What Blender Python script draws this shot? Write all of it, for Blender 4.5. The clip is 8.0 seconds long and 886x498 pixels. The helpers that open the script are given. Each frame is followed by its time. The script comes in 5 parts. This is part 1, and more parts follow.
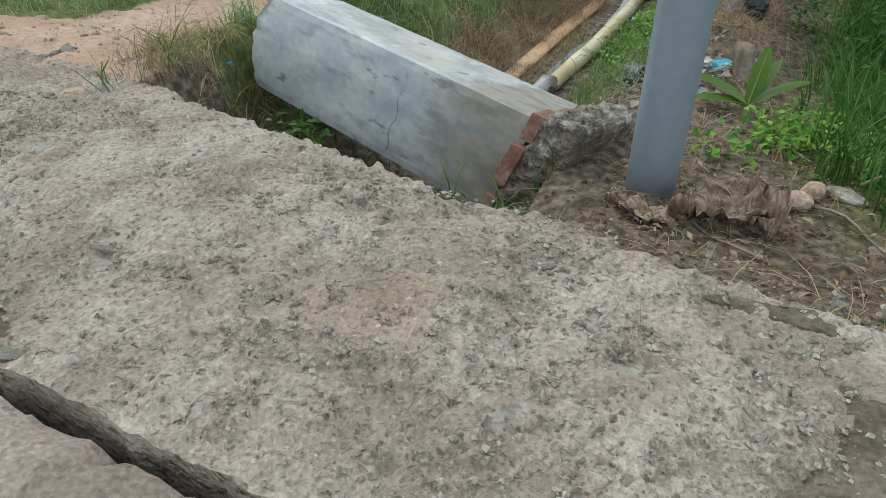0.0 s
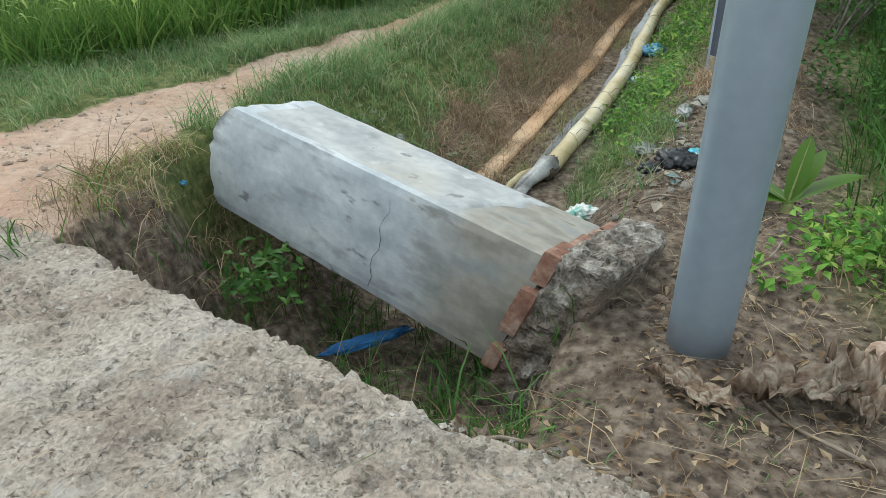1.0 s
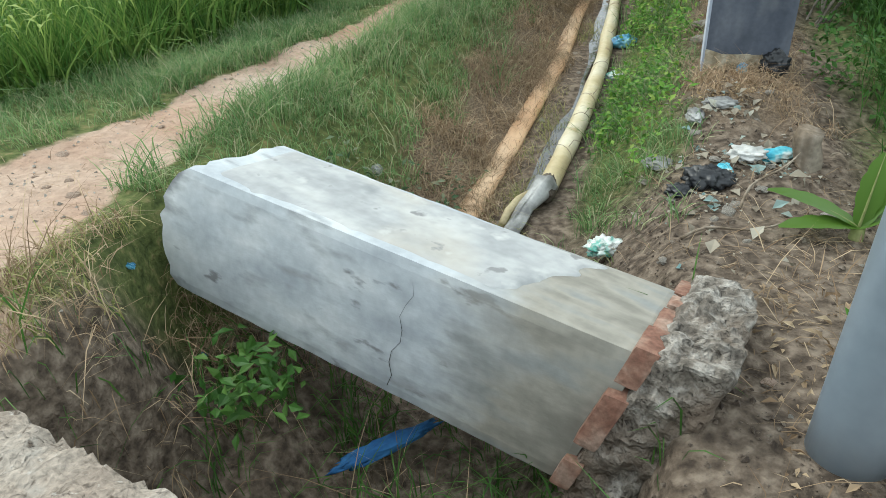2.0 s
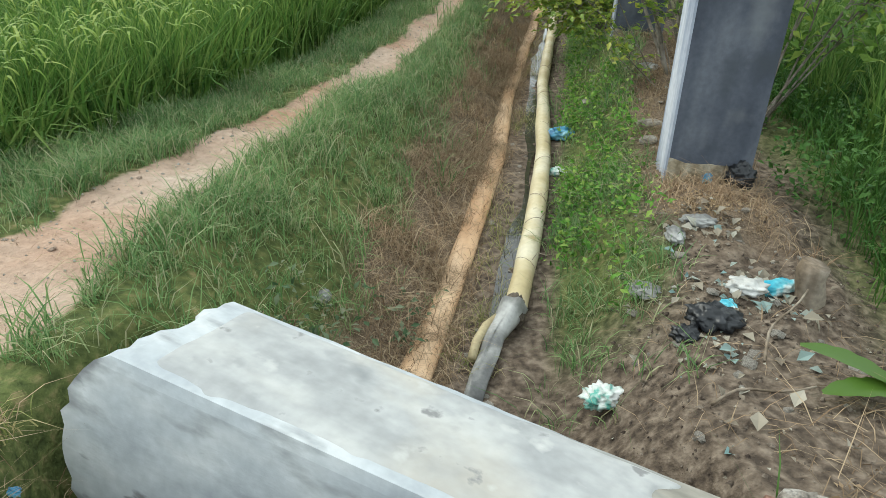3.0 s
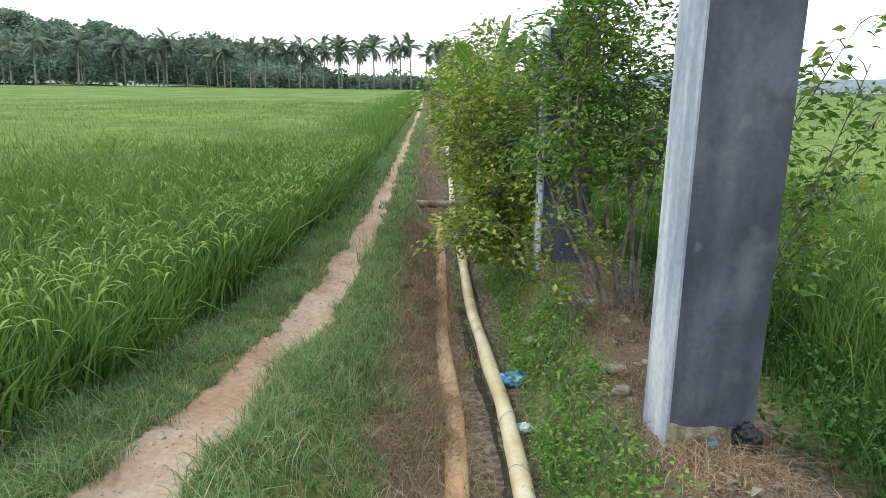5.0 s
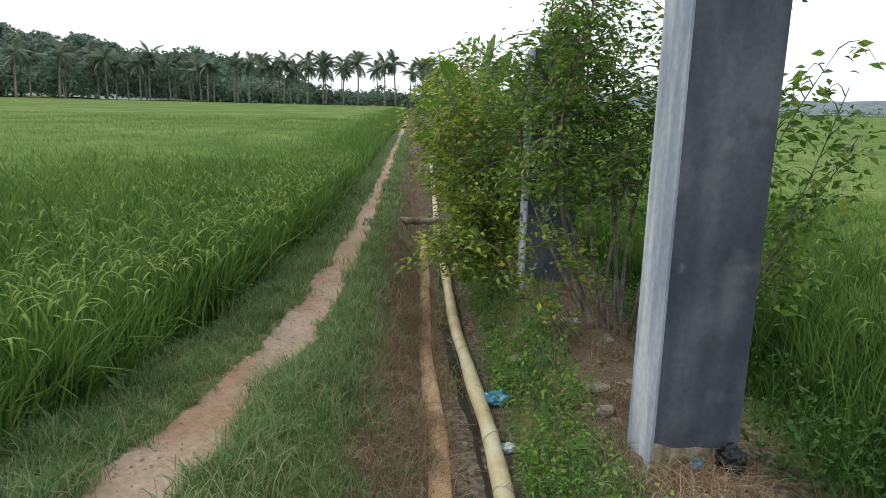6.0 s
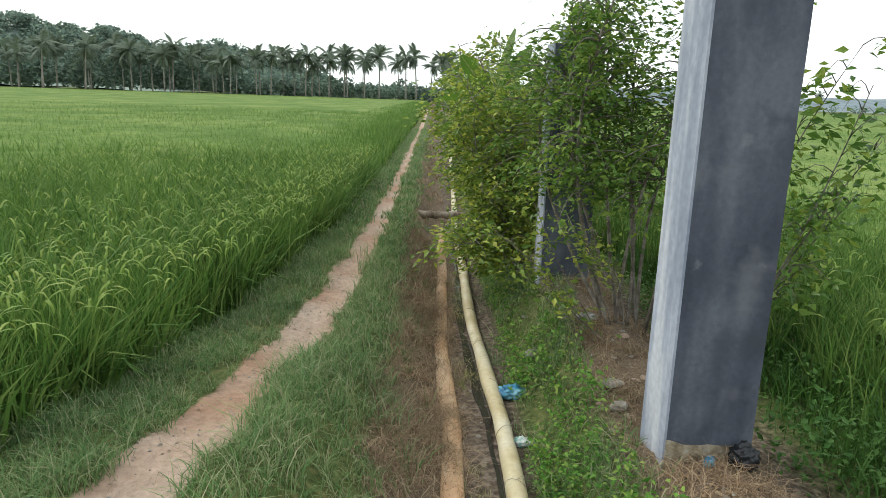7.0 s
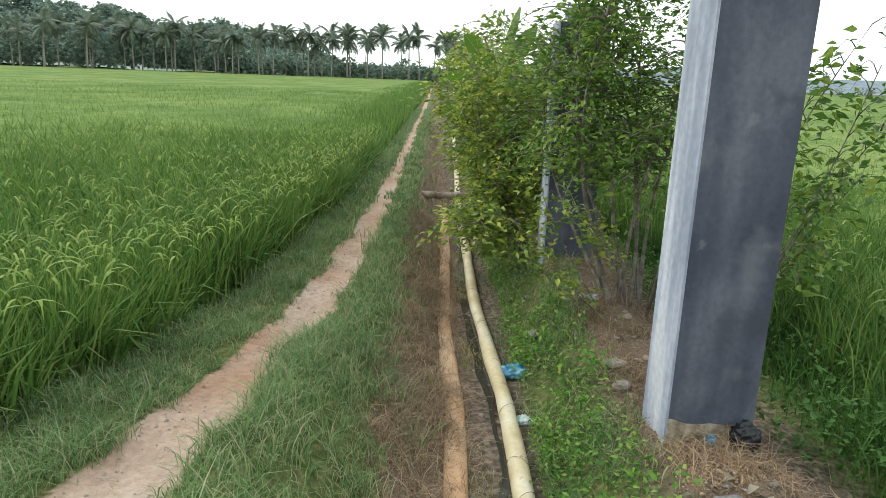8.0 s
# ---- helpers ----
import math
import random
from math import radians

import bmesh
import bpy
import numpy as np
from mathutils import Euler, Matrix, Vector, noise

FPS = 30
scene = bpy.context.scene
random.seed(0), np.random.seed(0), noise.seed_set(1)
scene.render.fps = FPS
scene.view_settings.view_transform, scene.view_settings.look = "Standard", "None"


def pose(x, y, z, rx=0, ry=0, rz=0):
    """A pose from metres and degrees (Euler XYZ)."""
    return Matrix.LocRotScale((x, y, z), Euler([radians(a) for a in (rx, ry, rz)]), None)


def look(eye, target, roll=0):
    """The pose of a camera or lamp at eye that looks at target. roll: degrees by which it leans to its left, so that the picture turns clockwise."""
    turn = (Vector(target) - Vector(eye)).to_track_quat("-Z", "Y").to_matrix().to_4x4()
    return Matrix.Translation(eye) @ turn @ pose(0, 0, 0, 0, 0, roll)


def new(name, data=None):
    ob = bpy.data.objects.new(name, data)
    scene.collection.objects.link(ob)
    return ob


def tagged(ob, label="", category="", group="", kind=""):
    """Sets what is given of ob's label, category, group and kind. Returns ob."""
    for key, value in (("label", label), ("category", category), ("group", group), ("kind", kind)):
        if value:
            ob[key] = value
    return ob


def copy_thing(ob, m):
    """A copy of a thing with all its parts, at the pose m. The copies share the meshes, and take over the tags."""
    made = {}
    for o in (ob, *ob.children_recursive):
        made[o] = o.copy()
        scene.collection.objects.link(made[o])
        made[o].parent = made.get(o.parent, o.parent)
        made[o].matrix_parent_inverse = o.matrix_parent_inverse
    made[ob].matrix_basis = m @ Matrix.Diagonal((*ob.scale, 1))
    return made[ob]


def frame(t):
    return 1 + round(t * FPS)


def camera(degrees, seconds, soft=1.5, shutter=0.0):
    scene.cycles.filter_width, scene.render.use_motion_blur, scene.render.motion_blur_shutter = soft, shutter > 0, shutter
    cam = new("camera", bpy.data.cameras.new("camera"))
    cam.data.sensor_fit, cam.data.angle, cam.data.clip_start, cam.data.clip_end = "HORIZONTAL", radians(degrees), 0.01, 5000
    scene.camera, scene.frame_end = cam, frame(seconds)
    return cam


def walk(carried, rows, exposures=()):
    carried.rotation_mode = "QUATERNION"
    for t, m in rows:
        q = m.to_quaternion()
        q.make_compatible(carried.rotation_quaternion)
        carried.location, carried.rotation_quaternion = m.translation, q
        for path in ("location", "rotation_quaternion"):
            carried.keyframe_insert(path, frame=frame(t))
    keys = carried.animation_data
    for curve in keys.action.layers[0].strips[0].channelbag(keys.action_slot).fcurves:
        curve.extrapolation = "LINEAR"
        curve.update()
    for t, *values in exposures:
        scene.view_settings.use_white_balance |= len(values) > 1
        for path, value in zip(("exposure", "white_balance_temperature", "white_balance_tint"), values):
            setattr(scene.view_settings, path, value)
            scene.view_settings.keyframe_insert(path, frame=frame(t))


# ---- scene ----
# The plan: x runs across the ditch (to the right), y along it, z up. The road slab ends at y = 2.3.
cam = camera(65.8, 8.0, soft=0.35)
PATH = [
    (0, (-0.115, 1.123, 1.275), (-0.859, 2.575, 0.118), -0.8),
    (0.5, (-0.252, 1.369, 1.328), (-0.948, 2.909, 0.259), -1.7),
    (1, (-0.349, 1.611, 1.335), (-1.104, 3.119, 0.26), -3.4),
    (1.2, (-0.403, 1.71, 1.335), (-1.24, 3.174, 0.26), -4.9),
    (2.3, (-0.903, 2.094, 1.307), (-1.347, 3.686, 0.181), -4),
    (2.5, (-0.985, 2.19, 1.321), (-1.355, 3.848, 0.265), -2.2),
    (3, (-1.169, 2.398, 1.349), (-1.457, 4.114, 0.363), 0.7),
    (3.5, (-1.43, 2.532, 1.428), (-1.693, 4.351, 0.64), -2.1),
    (4, (-1.58, 2.732, 1.422), (-1.751, 4.608, 0.75), -0.8),
    (4.5, (-1.676, 2.853, 1.494), (-1.644, 4.76, 0.889), 3.1),
    (4.7, (-1.671, 2.848, 1.525), (-1.653, 4.773, 0.985), 1.1),
    (5.8, (-1.682, 2.856, 1.564), (-1.582, 4.814, 1.171), 1.5),
    (6, (-1.682, 2.862, 1.559), (-1.586, 4.816, 1.145), 1.4),
    (6.5, (-1.671, 2.851, 1.563), (-1.623, 4.805, 1.138), 1.4),
    (7, (-1.668, 2.843, 1.559), (-1.626, 4.795, 1.127), 1.9),
    (7.5, (-1.676, 2.844, 1.552), (-1.633, 4.792, 1.102), 2.5),
    (8, (-1.675, 2.838, 1.55), (-1.639, 4.777, 1.065), 2.1),
]
EXPOSURES = [(0, -0.12, 6080, 2), (1, 0.12, 6050, 1), (2.5, 0.38, 6180, 0), (3.0, 0.28, 6250, 0), (3.5, 0.42, 6100, 0), (4.0, 0.66, 5950, 0), (4.5, 0.70, 6000, 1), (4.7, 0.55, 6050, 3), (5.8, -0.35, 6350, 4),
             (6.5, -0.25, 6350, 4), (7.0, -0.02, 6350, 4), (8.0, 0.14, 6300, 4)]
walk(cam, [(t, look(eye, target, roll)) for t, eye, target, roll in PATH], EXPOSURES)

# ---- light: a hazy white sky with a weak, wide sun ahead and to the left ----
SUN_EL, SUN_AZ = 46.0, -62.0  # degrees up; degrees from +y towards +x
world = bpy.data.worlds.new("world")
scene.world = world
world.use_nodes = True
wn, wl = world.node_tree.nodes, world.node_tree.links
sky = wn.new("ShaderNodeTexSky")
sky.sky_type, sky.sun_disc = "NISHITA", False
sky.sun_elevation, sky.sun_rotation = radians(SUN_EL), radians(SUN_AZ)
sky.air_density, sky.dust_density, sky.ozone_density = 1.0, 6.0, 1.0
haze = wn.new("ShaderNodeMixRGB")
haze.inputs[0].default_value = 0.75
haze.inputs[2].default_value = (9.6, 9.8, 9.9, 1)
wl.new(sky.outputs[0], haze.inputs[1])
bg = wn["Background"]
bg.inputs[1].default_value = 0.18
wl.new(haze.outputs[0], bg.inputs[0])
sun_data = bpy.data.lights.new("sun", "SUN")
sun_data.energy, sun_data.angle, sun_data.color = 0.95, radians(18), (1.0, 0.97, 0.92)
sun = new("sun", sun_data)
az, el = radians(SUN_AZ), radians(SUN_EL)
sun.matrix_world = look((math.sin(az) * math.cos(el) * 50, math.cos(az) * math.cos(el) * 50, math.sin(el) * 50), (0, 0, 0))

# ---- small tools ----
rng = np.random.default_rng(7)


def rnd(a, b, n=None):
    return rng.uniform(a, b, n)


def vnoise(x, y, seed=0):
    """Smooth value noise in -1..1 over arrays."""
    x, y = np.asarray(x, float), np.asarray(y, float)
    xi, yi = np.floor(x), np.floor(y)
    fx, fy = x - xi, y - yi
    fx, fy = fx * fx * (3 - 2 * fx), fy * fy * (3 - 2 * fy)

    def h(a, b):
        v = np.sin(a * 127.1 + b * 311.7 + seed * 74.7) * 43758.5453
        return (v - np.floor(v)) * 2 - 1
    return (h(xi, yi) * (1 - fx) + h(xi + 1, yi) * fx) * (1 - fy) + (h(xi, yi + 1) * (1 - fx) + h(xi + 1, yi + 1) * fx) * fy


def fbm(x, y, scale, octaves=3, seed=0):
    x, y = np.asarray(x, float), np.asarray(y, float)
    out, amp = 0, 1.0
    for o in range(octaves):
        out = out + amp * vnoise(x * scale * 2 ** o + 17 * o, y * scale * 2 ** o - 9 * o, seed + o)
        amp *= 0.5
    return out


def sstep(a, b, x):
    t = np.clip((np.asarray(x, float) - a) / (b - a), 0, 1)
    return t * t * (3 - 2 * t)


def mesh_np(name, verts, faces, smooth=False):
    """A mesh from arrays: verts (n, 3), faces (m, 3) or (m, 4)."""
    verts, faces = np.asarray(verts, np.float32), np.asarray(faces, np.int32)
    me = bpy.data.meshes.new(name)
    k = faces.shape[1]
    me.vertices.add(len(verts))
    me.vertices.foreach_set("co", verts.ravel())
    me.loops.add(faces.size)
    me.loops.foreach_set("vertex_index", faces.ravel())
    me.polygons.add(len(faces))
    me.polygons.foreach_set("loop_start", np.arange(0, faces.size, k, dtype=np.int32))
    me.polygons.foreach_set("use_smooth", np.full(len(faces), smooth))
    me.update(calc_edges=True)
    return me


def grid_faces(nu, nv):
    i = np.arange(nu - 1)[:, None] * nv + np.arange(nv - 1)[None, :]
    i = i.ravel()
    return np.stack([i, i + nv, i + nv + 1, i + 1], 1)


def np_object(name, verts, faces, material, parent=None, smooth=False, label="", category="", group="", kind=""):
    me = mesh_np(name, verts, faces, smooth)
    me.materials.append(material)
    ob = new(name, me)
    ob.parent = parent
    return tagged(ob, label, category, group, kind)


def part(name, bm, material, parent=None, label="", smooth=False):
    me = bpy.data.meshes.new(name)
    if smooth:
        for f in bm.faces:
            f.smooth = True
    bm.to_mesh(me)
    bm.free()
    me.materials.append(material)
    ob = new(name, me)
    ob.parent = parent
    return tagged(ob, label)


def empty(name, m, label, category, group="", kind=""):
    ob = new(name)
    ob.matrix_world = m
    ob.empty_display_size = 0.1
    return tagged(ob, label, category, group, kind)


def tube_arrays(points, radii, sides=8, flat=1.0):
    """Verts and quads of a closed tube along points; flat squeezes its height."""
    P = np.asarray(points, float)
    T = np.gradient(P, axis=0)
    T /= np.linalg.norm(T, axis=1)[:, None] + 1e-9
    ref = np.where(np.abs(T[:, 2:3]) > 0.9, np.array([[1.0, 0, 0]]), np.array([[0, 0, 1.0]]))
    A = np.cross(T, ref)
    A /= np.linalg.norm(A, axis=1)[:, None] + 1e-9
    B = np.cross(A, T)
    r = np.broadcast_to(np.asarray(radii, float), (len(P),))
    fl = np.broadcast_to(np.asarray(flat, float), (len(P),))
    ang = np.linspace(0, 2 * np.pi, sides, endpoint=False)
    V = P[:, None, :] + r[:, None, None] * (np.cos(ang)[None, :, None] * A[:, None, :] + (fl[:, None, None] * np.sin(ang)[None, :, None]) * B[:, None, :])
    n = len(P)
    F = []
    for i in range(n - 1):
        for j in range(sides):
            k = (j + 1) % sides
            F.append((i * sides + j, i * sides + k, (i + 1) * sides + k, (i + 1) * sides + j))
    V = V.reshape(-1, 3)
    V = np.vstack([V, P[:1], P[-1:]])
    a, b = len(V) - 2, len(V) - 1
    for j in range(sides):
        k = (j + 1) % sides
        F.append((a, k, j, j))
        F.append((b, (n - 1) * sides + j, (n - 1) * sides + k, (n - 1) * sides + k))
    return V, F


def tubes(name, lines, material, parent=None, sides=6, smooth=True, **tags):
    """One mesh of several tubes: lines of (points, radii)."""
    V, F, o = [], [], 0
    for points, radii in lines:
        v, f = tube_arrays(points, radii, sides)
        V.append(v)
        F += [tuple(i + o for i in dict.fromkeys(q)) for q in f]
        o += len(v)
    me = bpy.data.meshes.new(name)
    me.from_pydata(np.vstack(V).tolist(), [], F)
    for p in me.polygons:
        p.use_smooth = smooth
    me.materials.append(material)
    ob = new(name, me)
    ob.parent = parent
    return tagged(ob, **tags)


# ---- materials ----
def node_mat(name, rough=0.9, metal=0.0, spec=0.3):
    m = bpy.data.materials.new(name)
    m.use_nodes = True
    nt = m.node_tree
    b = nt.nodes["Principled BSDF"]
    b.inputs["Roughness"].default_value, b.inputs["Metallic"].default_value = rough, metal
    b.inputs["Specular IOR Level"].default_value = spec
    return m, nt.nodes, nt.links, b


def noise_node(n, l, scale, detail=4.0, stretch=None, coord="Object"):
    tc = n.new("ShaderNodeTexCoord")
    mp = n.new("ShaderNodeMapping")
    if stretch:
        mp.inputs["Scale"].default_value = stretch
    l.new(tc.outputs[coord], mp.inputs["Vector"])
    t = n.new("ShaderNodeTexNoise")
    t.inputs["Scale"].default_value, t.inputs["Detail"].default_value = scale, detail
    l.new(mp.outputs[0], t.inputs["Vector"])
    return t


def ramp(n, l, src, stops):
    r = n.new("ShaderNodeValToRGB")
    e = r.color_ramp.elements
    while len(e) < len(stops):
        e.new(0.5)
    for k, (p, c) in zip(e, stops):
        k.position, k.color = p, (*c, 1)
    l.new(src, r.inputs[0])
    return r


def mix(n, l, fac, a, b, mode="MIX"):
    m = n.new("ShaderNodeMixRGB")
    m.blend_type = mode
    for i, v in enumerate((fac, a, b)):
        if isinstance(v, (int, float)):
            m.inputs[i].default_value = v
        elif isinstance(v, tuple):
            m.inputs[i].default_value = (*v, 1)
        else:
            l.new(v, m.inputs[i])
    return m.outputs[0]


def bump(n, l, b, srcs):
    """Chained bumps: (height socket, distance in metres, strength)."""
    last = None
    for src, dist, st in srcs:
        k = n.new("ShaderNodeBump")
        k.inputs["Distance"].default_value, k.inputs["Strength"].default_value = dist, st
        l.new(src, k.inputs["Height"])
        if last:
            l.new(last, k.inputs["Normal"])
        last = k.outputs[0]
    l.new(last, b.inputs["Normal"])


def surface(name, cols, big=2.0, fine=40.0, rough=0.9, metal=0.0, spec=0.3, relief=0.004, speck=None, stretch=None, blotch=None, grain=0.75, pits=None):
    """A two-scale surface: broad stains between cols, fine grain, optional specks and blotches (colour, scale, low, high)."""
    m, n, l, b = node_mat(name, rough, metal, spec)
    t1, t2 = noise_node(n, l, big, 5, stretch), noise_node(n, l, fine, 4)
    k = len(cols)
    c = ramp(n, l, t1.outputs[0], [(0.38 + 0.24 * i / max(1, k - 1), cols[i]) for i in range(k)]).outputs[0]
    g = ramp(n, l, t2.outputs[0], [(0.3, (0.62, 0.62, 0.62)), (0.7, (1.25, 1.25, 1.25))]).outputs[0]
    c = mix(n, l, grain, c, g, "MULTIPLY")
    for col, sc, lo, hi in (blotch or []):
        t = noise_node(n, l, sc, 6)
        c = mix(n, l, ramp(n, l, t.outputs[0], [(lo, (0, 0, 0)), (hi, (1, 1, 1))]).outputs[0], c, col)
    if speck:
        v = n.new("ShaderNodeTexVoronoi")
        v.inputs["Scale"].default_value = speck[1]
        tc = n.new("ShaderNodeTexCoord")
        l.new(tc.outputs["Object"], v.inputs["Vector"])
        c = mix(n, l, ramp(n, l, v.outputs["Distance"], [(speck[2], (1, 1, 1)), (speck[2] + 0.08, (0, 0, 0))]).outputs[0], c, speck[0])
    l.new(c, b.inputs["Base Color"])
    heights = [(t1.outputs[0], relief * 4, 0.5), (t2.outputs[0], relief, 0.8)]
    if pits:
        v = n.new("ShaderNodeTexVoronoi")
        v.inputs["Scale"].default_value = pits[0]
        tc = n.new("ShaderNodeTexCoord")
        wob = noise_node(n, l, pits[0] * 0.6, 3)
        l.new(mix(n, l, 0.06, tc.outputs["Object"], wob.outputs["Color"]), v.inputs["Vector"])
        rag = noise_node(n, l, pits[0] * 0.2, 6)
        heights += [(ramp(n, l, v.outputs["Distance"], [(0.1, (0, 0, 0)), (0.55, (1, 1, 1))]).outputs[0], pits[1], 0.5), (ramp(n, l, rag.outputs[0], [(0.42, (0, 0, 0)), (0.6, (1, 1, 1))]).outputs[0], pits[1] * 1.6, 0.8)]
    bump(n, l, b, heights)
    return m


def leaf_mat(name, cols, rough=0.6, through_light=0.28, spec=0.18):
    """Leaves and blades: each island its own tint, with light passing through."""
    m, n, l, b = node_mat(name, rough, 0, spec)
    geo = n.new("ShaderNodeNewGeometry")
    k = len(cols)
    c = ramp(n, l, geo.outputs["Random Per Island"], [(i / max(1, k - 1), cols[i]) for i in range(k)]).outputs[0]
    t = noise_node(n, l, 1.3, 3)
    c = mix(n, l, 0.7, c, ramp(n, l, t.outputs[0], [(0.3, (0.7, 0.75, 0.7)), (0.7, (1.25, 1.2, 1.1))]).outputs[0], "MULTIPLY")
    l.new(c, b.inputs["Base Color"])
    tr = n.new("ShaderNodeBsdfTranslucent")
    l.new(c, tr.inputs[0])
    mx = n.new("ShaderNodeMixShader")
    mx.inputs[0].default_value = through_light
    l.new(b.outputs[0], mx.inputs[1])
    l.new(tr.outputs[0], mx.inputs[2])
    l.new(mx.outputs[0], n["Material Output"].inputs[0])
    return m


def ground_material():
    """Soil, laterite path, turf and straw by the sheet's own cover map."""
    m, n, l, b = node_mat("ground_soil", 0.95, 0, 0.15)
    at = n.new("ShaderNodeVertexColor")
    at.layer_name = "cover"
    sp = n.new("ShaderNodeSeparateColor")
    l.new(at.outputs[0], sp.inputs[0])
    t1, t2, t3 = noise_node(n, l, 1.7, 5), noise_node(n, l, 28, 5), noise_node(n, l, 110, 3)
    soil = ramp(n, l, t2.outputs[0], [(0.35, (0.055, 0.042, 0.032)), (0.5, (0.115, 0.089, 0.067)), (0.68, (0.205, 0.165, 0.128))]).outputs[0]
    path = ramp(n, l, t1.outputs[0], [(0.32, (0.335, 0.212, 0.147)), (0.52, (0.38, 0.278, 0.212)), (0.7, (0.42, 0.336, 0.27))]).outputs[0]
    path = mix(n, l, 0.6, path, ramp(n, l, t2.outputs[0], [(0.3, (0.7, 0.68, 0.66)), (0.7, (1.2, 1.2, 1.2))]).outputs[0], "MULTIPLY")
    turf = ramp(n, l, t2.outputs[0], [(0.3, (0.045, 0.06, 0.02)), (0.55, (0.10, 0.12, 0.04)), (0.75, (0.20, 0.17, 0.08))]).outputs[0]
    straw = ramp(n, l, t3.outputs[0], [(0.3, (0.075, 0.052, 0.035)), (0.5, (0.15, 0.11, 0.075)), (0.7, (0.27, 0.21, 0.145))]).outputs[0]
    c = mix(n, l, sp.outputs[1], soil, turf)
    c = mix(n, l, sp.outputs[2], c, straw)
    edge = n.new("ShaderNodeMath")
    edge.operation = "MULTIPLY_ADD"
    l.new(t2.outputs[0], edge.inputs[0])
    edge.inputs[1].default_value = 0.5
    l.new(sp.outputs[0], edge.inputs[2])
    c = mix(n, l, ramp(n, l, edge.outputs[0], [(0.55, (0, 0, 0)), (0.85, (1, 1, 1))]).outputs[0], c, path)
    l.new(c, b.inputs["Base Color"])
    bump(n, l, b, [(t2.outputs[0], 0.03, 0.6), (t3.outputs[0], 0.008, 0.7)])
    return m


M_GROUND = ground_material()
M_SLAB = surface("worn_road_concrete", [(0.235, 0.192, 0.156), (0.295, 0.25, 0.205), (0.345, 0.302, 0.255)], 4.0, 95, 0.92, relief=0.012, grain=0.9, pits=(34, 0.010),
                 blotch=[((0.25, 0.185, 0.13), 1.4, 0.60, 0.82), ((0.31, 0.285, 0.25), 11.0, 0.60, 0.72), ((0.10, 0.078, 0.06), 48, 0.60, 0.70), ((0.39, 0.36, 0.32), 60, 0.63, 0.72)])
M_SLAB2 = surface("reddish_road_concrete", [(0.19, 0.155, 0.13), (0.245, 0.20, 0.17), (0.28, 0.235, 0.205)], 3.0, 95, 0.92, relief=0.006, grain=0.9, pits=(40, 0.006),
                  blotch=[((0.14, 0.10, 0.075), 26, 0.6, 0.68)])
M_PLASTER = surface("pale_cement_render", [(0.285, 0.292, 0.295), (0.35, 0.356, 0.355), (0.41, 0.412, 0.402)], 3.0, 26, 0.85, relief=0.0012, stretch=(1, 2.2, 2.2), grain=0.3,
                    blotch=[((0.21, 0.22, 0.225), 5.0, 0.57, 0.70), ((0.40, 0.365, 0.305), 2.0, 0.50, 0.72), ((0.44, 0.44, 0.43), 8.0, 0.60, 0.70), ((0.20, 0.20, 0.20), 13, 0.64, 0.70), ((0.24, 0.24, 0.23), 2.6, 0.64, 0.68)])
def fallen_material():
    """Pale render that thins to bare brown cement towards the foot, with streaks of grey slurry."""
    m, n, l, b = node_mat("worn_pillar_render", 0.88, 0, 0.25)
    tc = n.new("ShaderNodeTexCoord")
    sp = n.new("ShaderNodeSeparateXYZ")
    l.new(tc.outputs["Object"], sp.inputs[0])
    t1, t2, t3, t4 = noise_node(n, l, 3.2, 6, (1, 2.0, 2.0)), noise_node(n, l, 30, 4), noise_node(n, l, 7, 6, (0.5, 1.6, 1.6)), noise_node(n, l, 16, 5, (0.35, 1, 1))
    pale = ramp(n, l, t1.outputs[0], [(0.34, (0.30, 0.325, 0.35)), (0.5, (0.40, 0.425, 0.445)), (0.66, (0.50, 0.515, 0.52))]).outputs[0]
    pale = mix(n, l, ramp(n, l, t3.outputs[0], [(0.54, (0, 0, 0)), (0.66, (1, 1, 1))]).outputs[0], pale, (0.235, 0.245, 0.25))
    pale = mix(n, l, ramp(n, l, t4.outputs[0], [(0.63, (0, 0, 0)), (0.69, (1, 1, 1))]).outputs[0], pale, (0.18, 0.185, 0.19))
    bare = ramp(n, l, t3.outputs[0], [(0.36, (0.185, 0.175, 0.15)), (0.5, (0.265, 0.25, 0.215)), (0.64, (0.215, 0.22, 0.21))]).outputs[0]
    ad = n.new("ShaderNodeMath")
    ad.operation = "MULTIPLY_ADD"
    l.new(t1.outputs[0], ad.inputs[0])
    ad.inputs[1].default_value = 0.55
    l.new(sp.outputs[0], ad.inputs[2])
    far = n.new("ShaderNodeMapRange")
    far.inputs[1].default_value, far.inputs[2].default_value = 1.12, 1.42
    l.new(ad.outputs[0], far.inputs[0])
    c = mix(n, l, far.outputs[0], pale, bare)
    c = mix(n, l, 0.4, c, ramp(n, l, t2.outputs[0], [(0.3, (0.75, 0.75, 0.75)), (0.7, (1.2, 1.2, 1.2))]).outputs[0], "MULTIPLY")
    l.new(c, b.inputs["Base Color"])
    bump(n, l, b, [(t3.outputs[0], 0.006, 0.5), (t4.outputs[0], 0.004, 0.6), (t2.outputs[0], 0.0015, 0.7)])
    return m


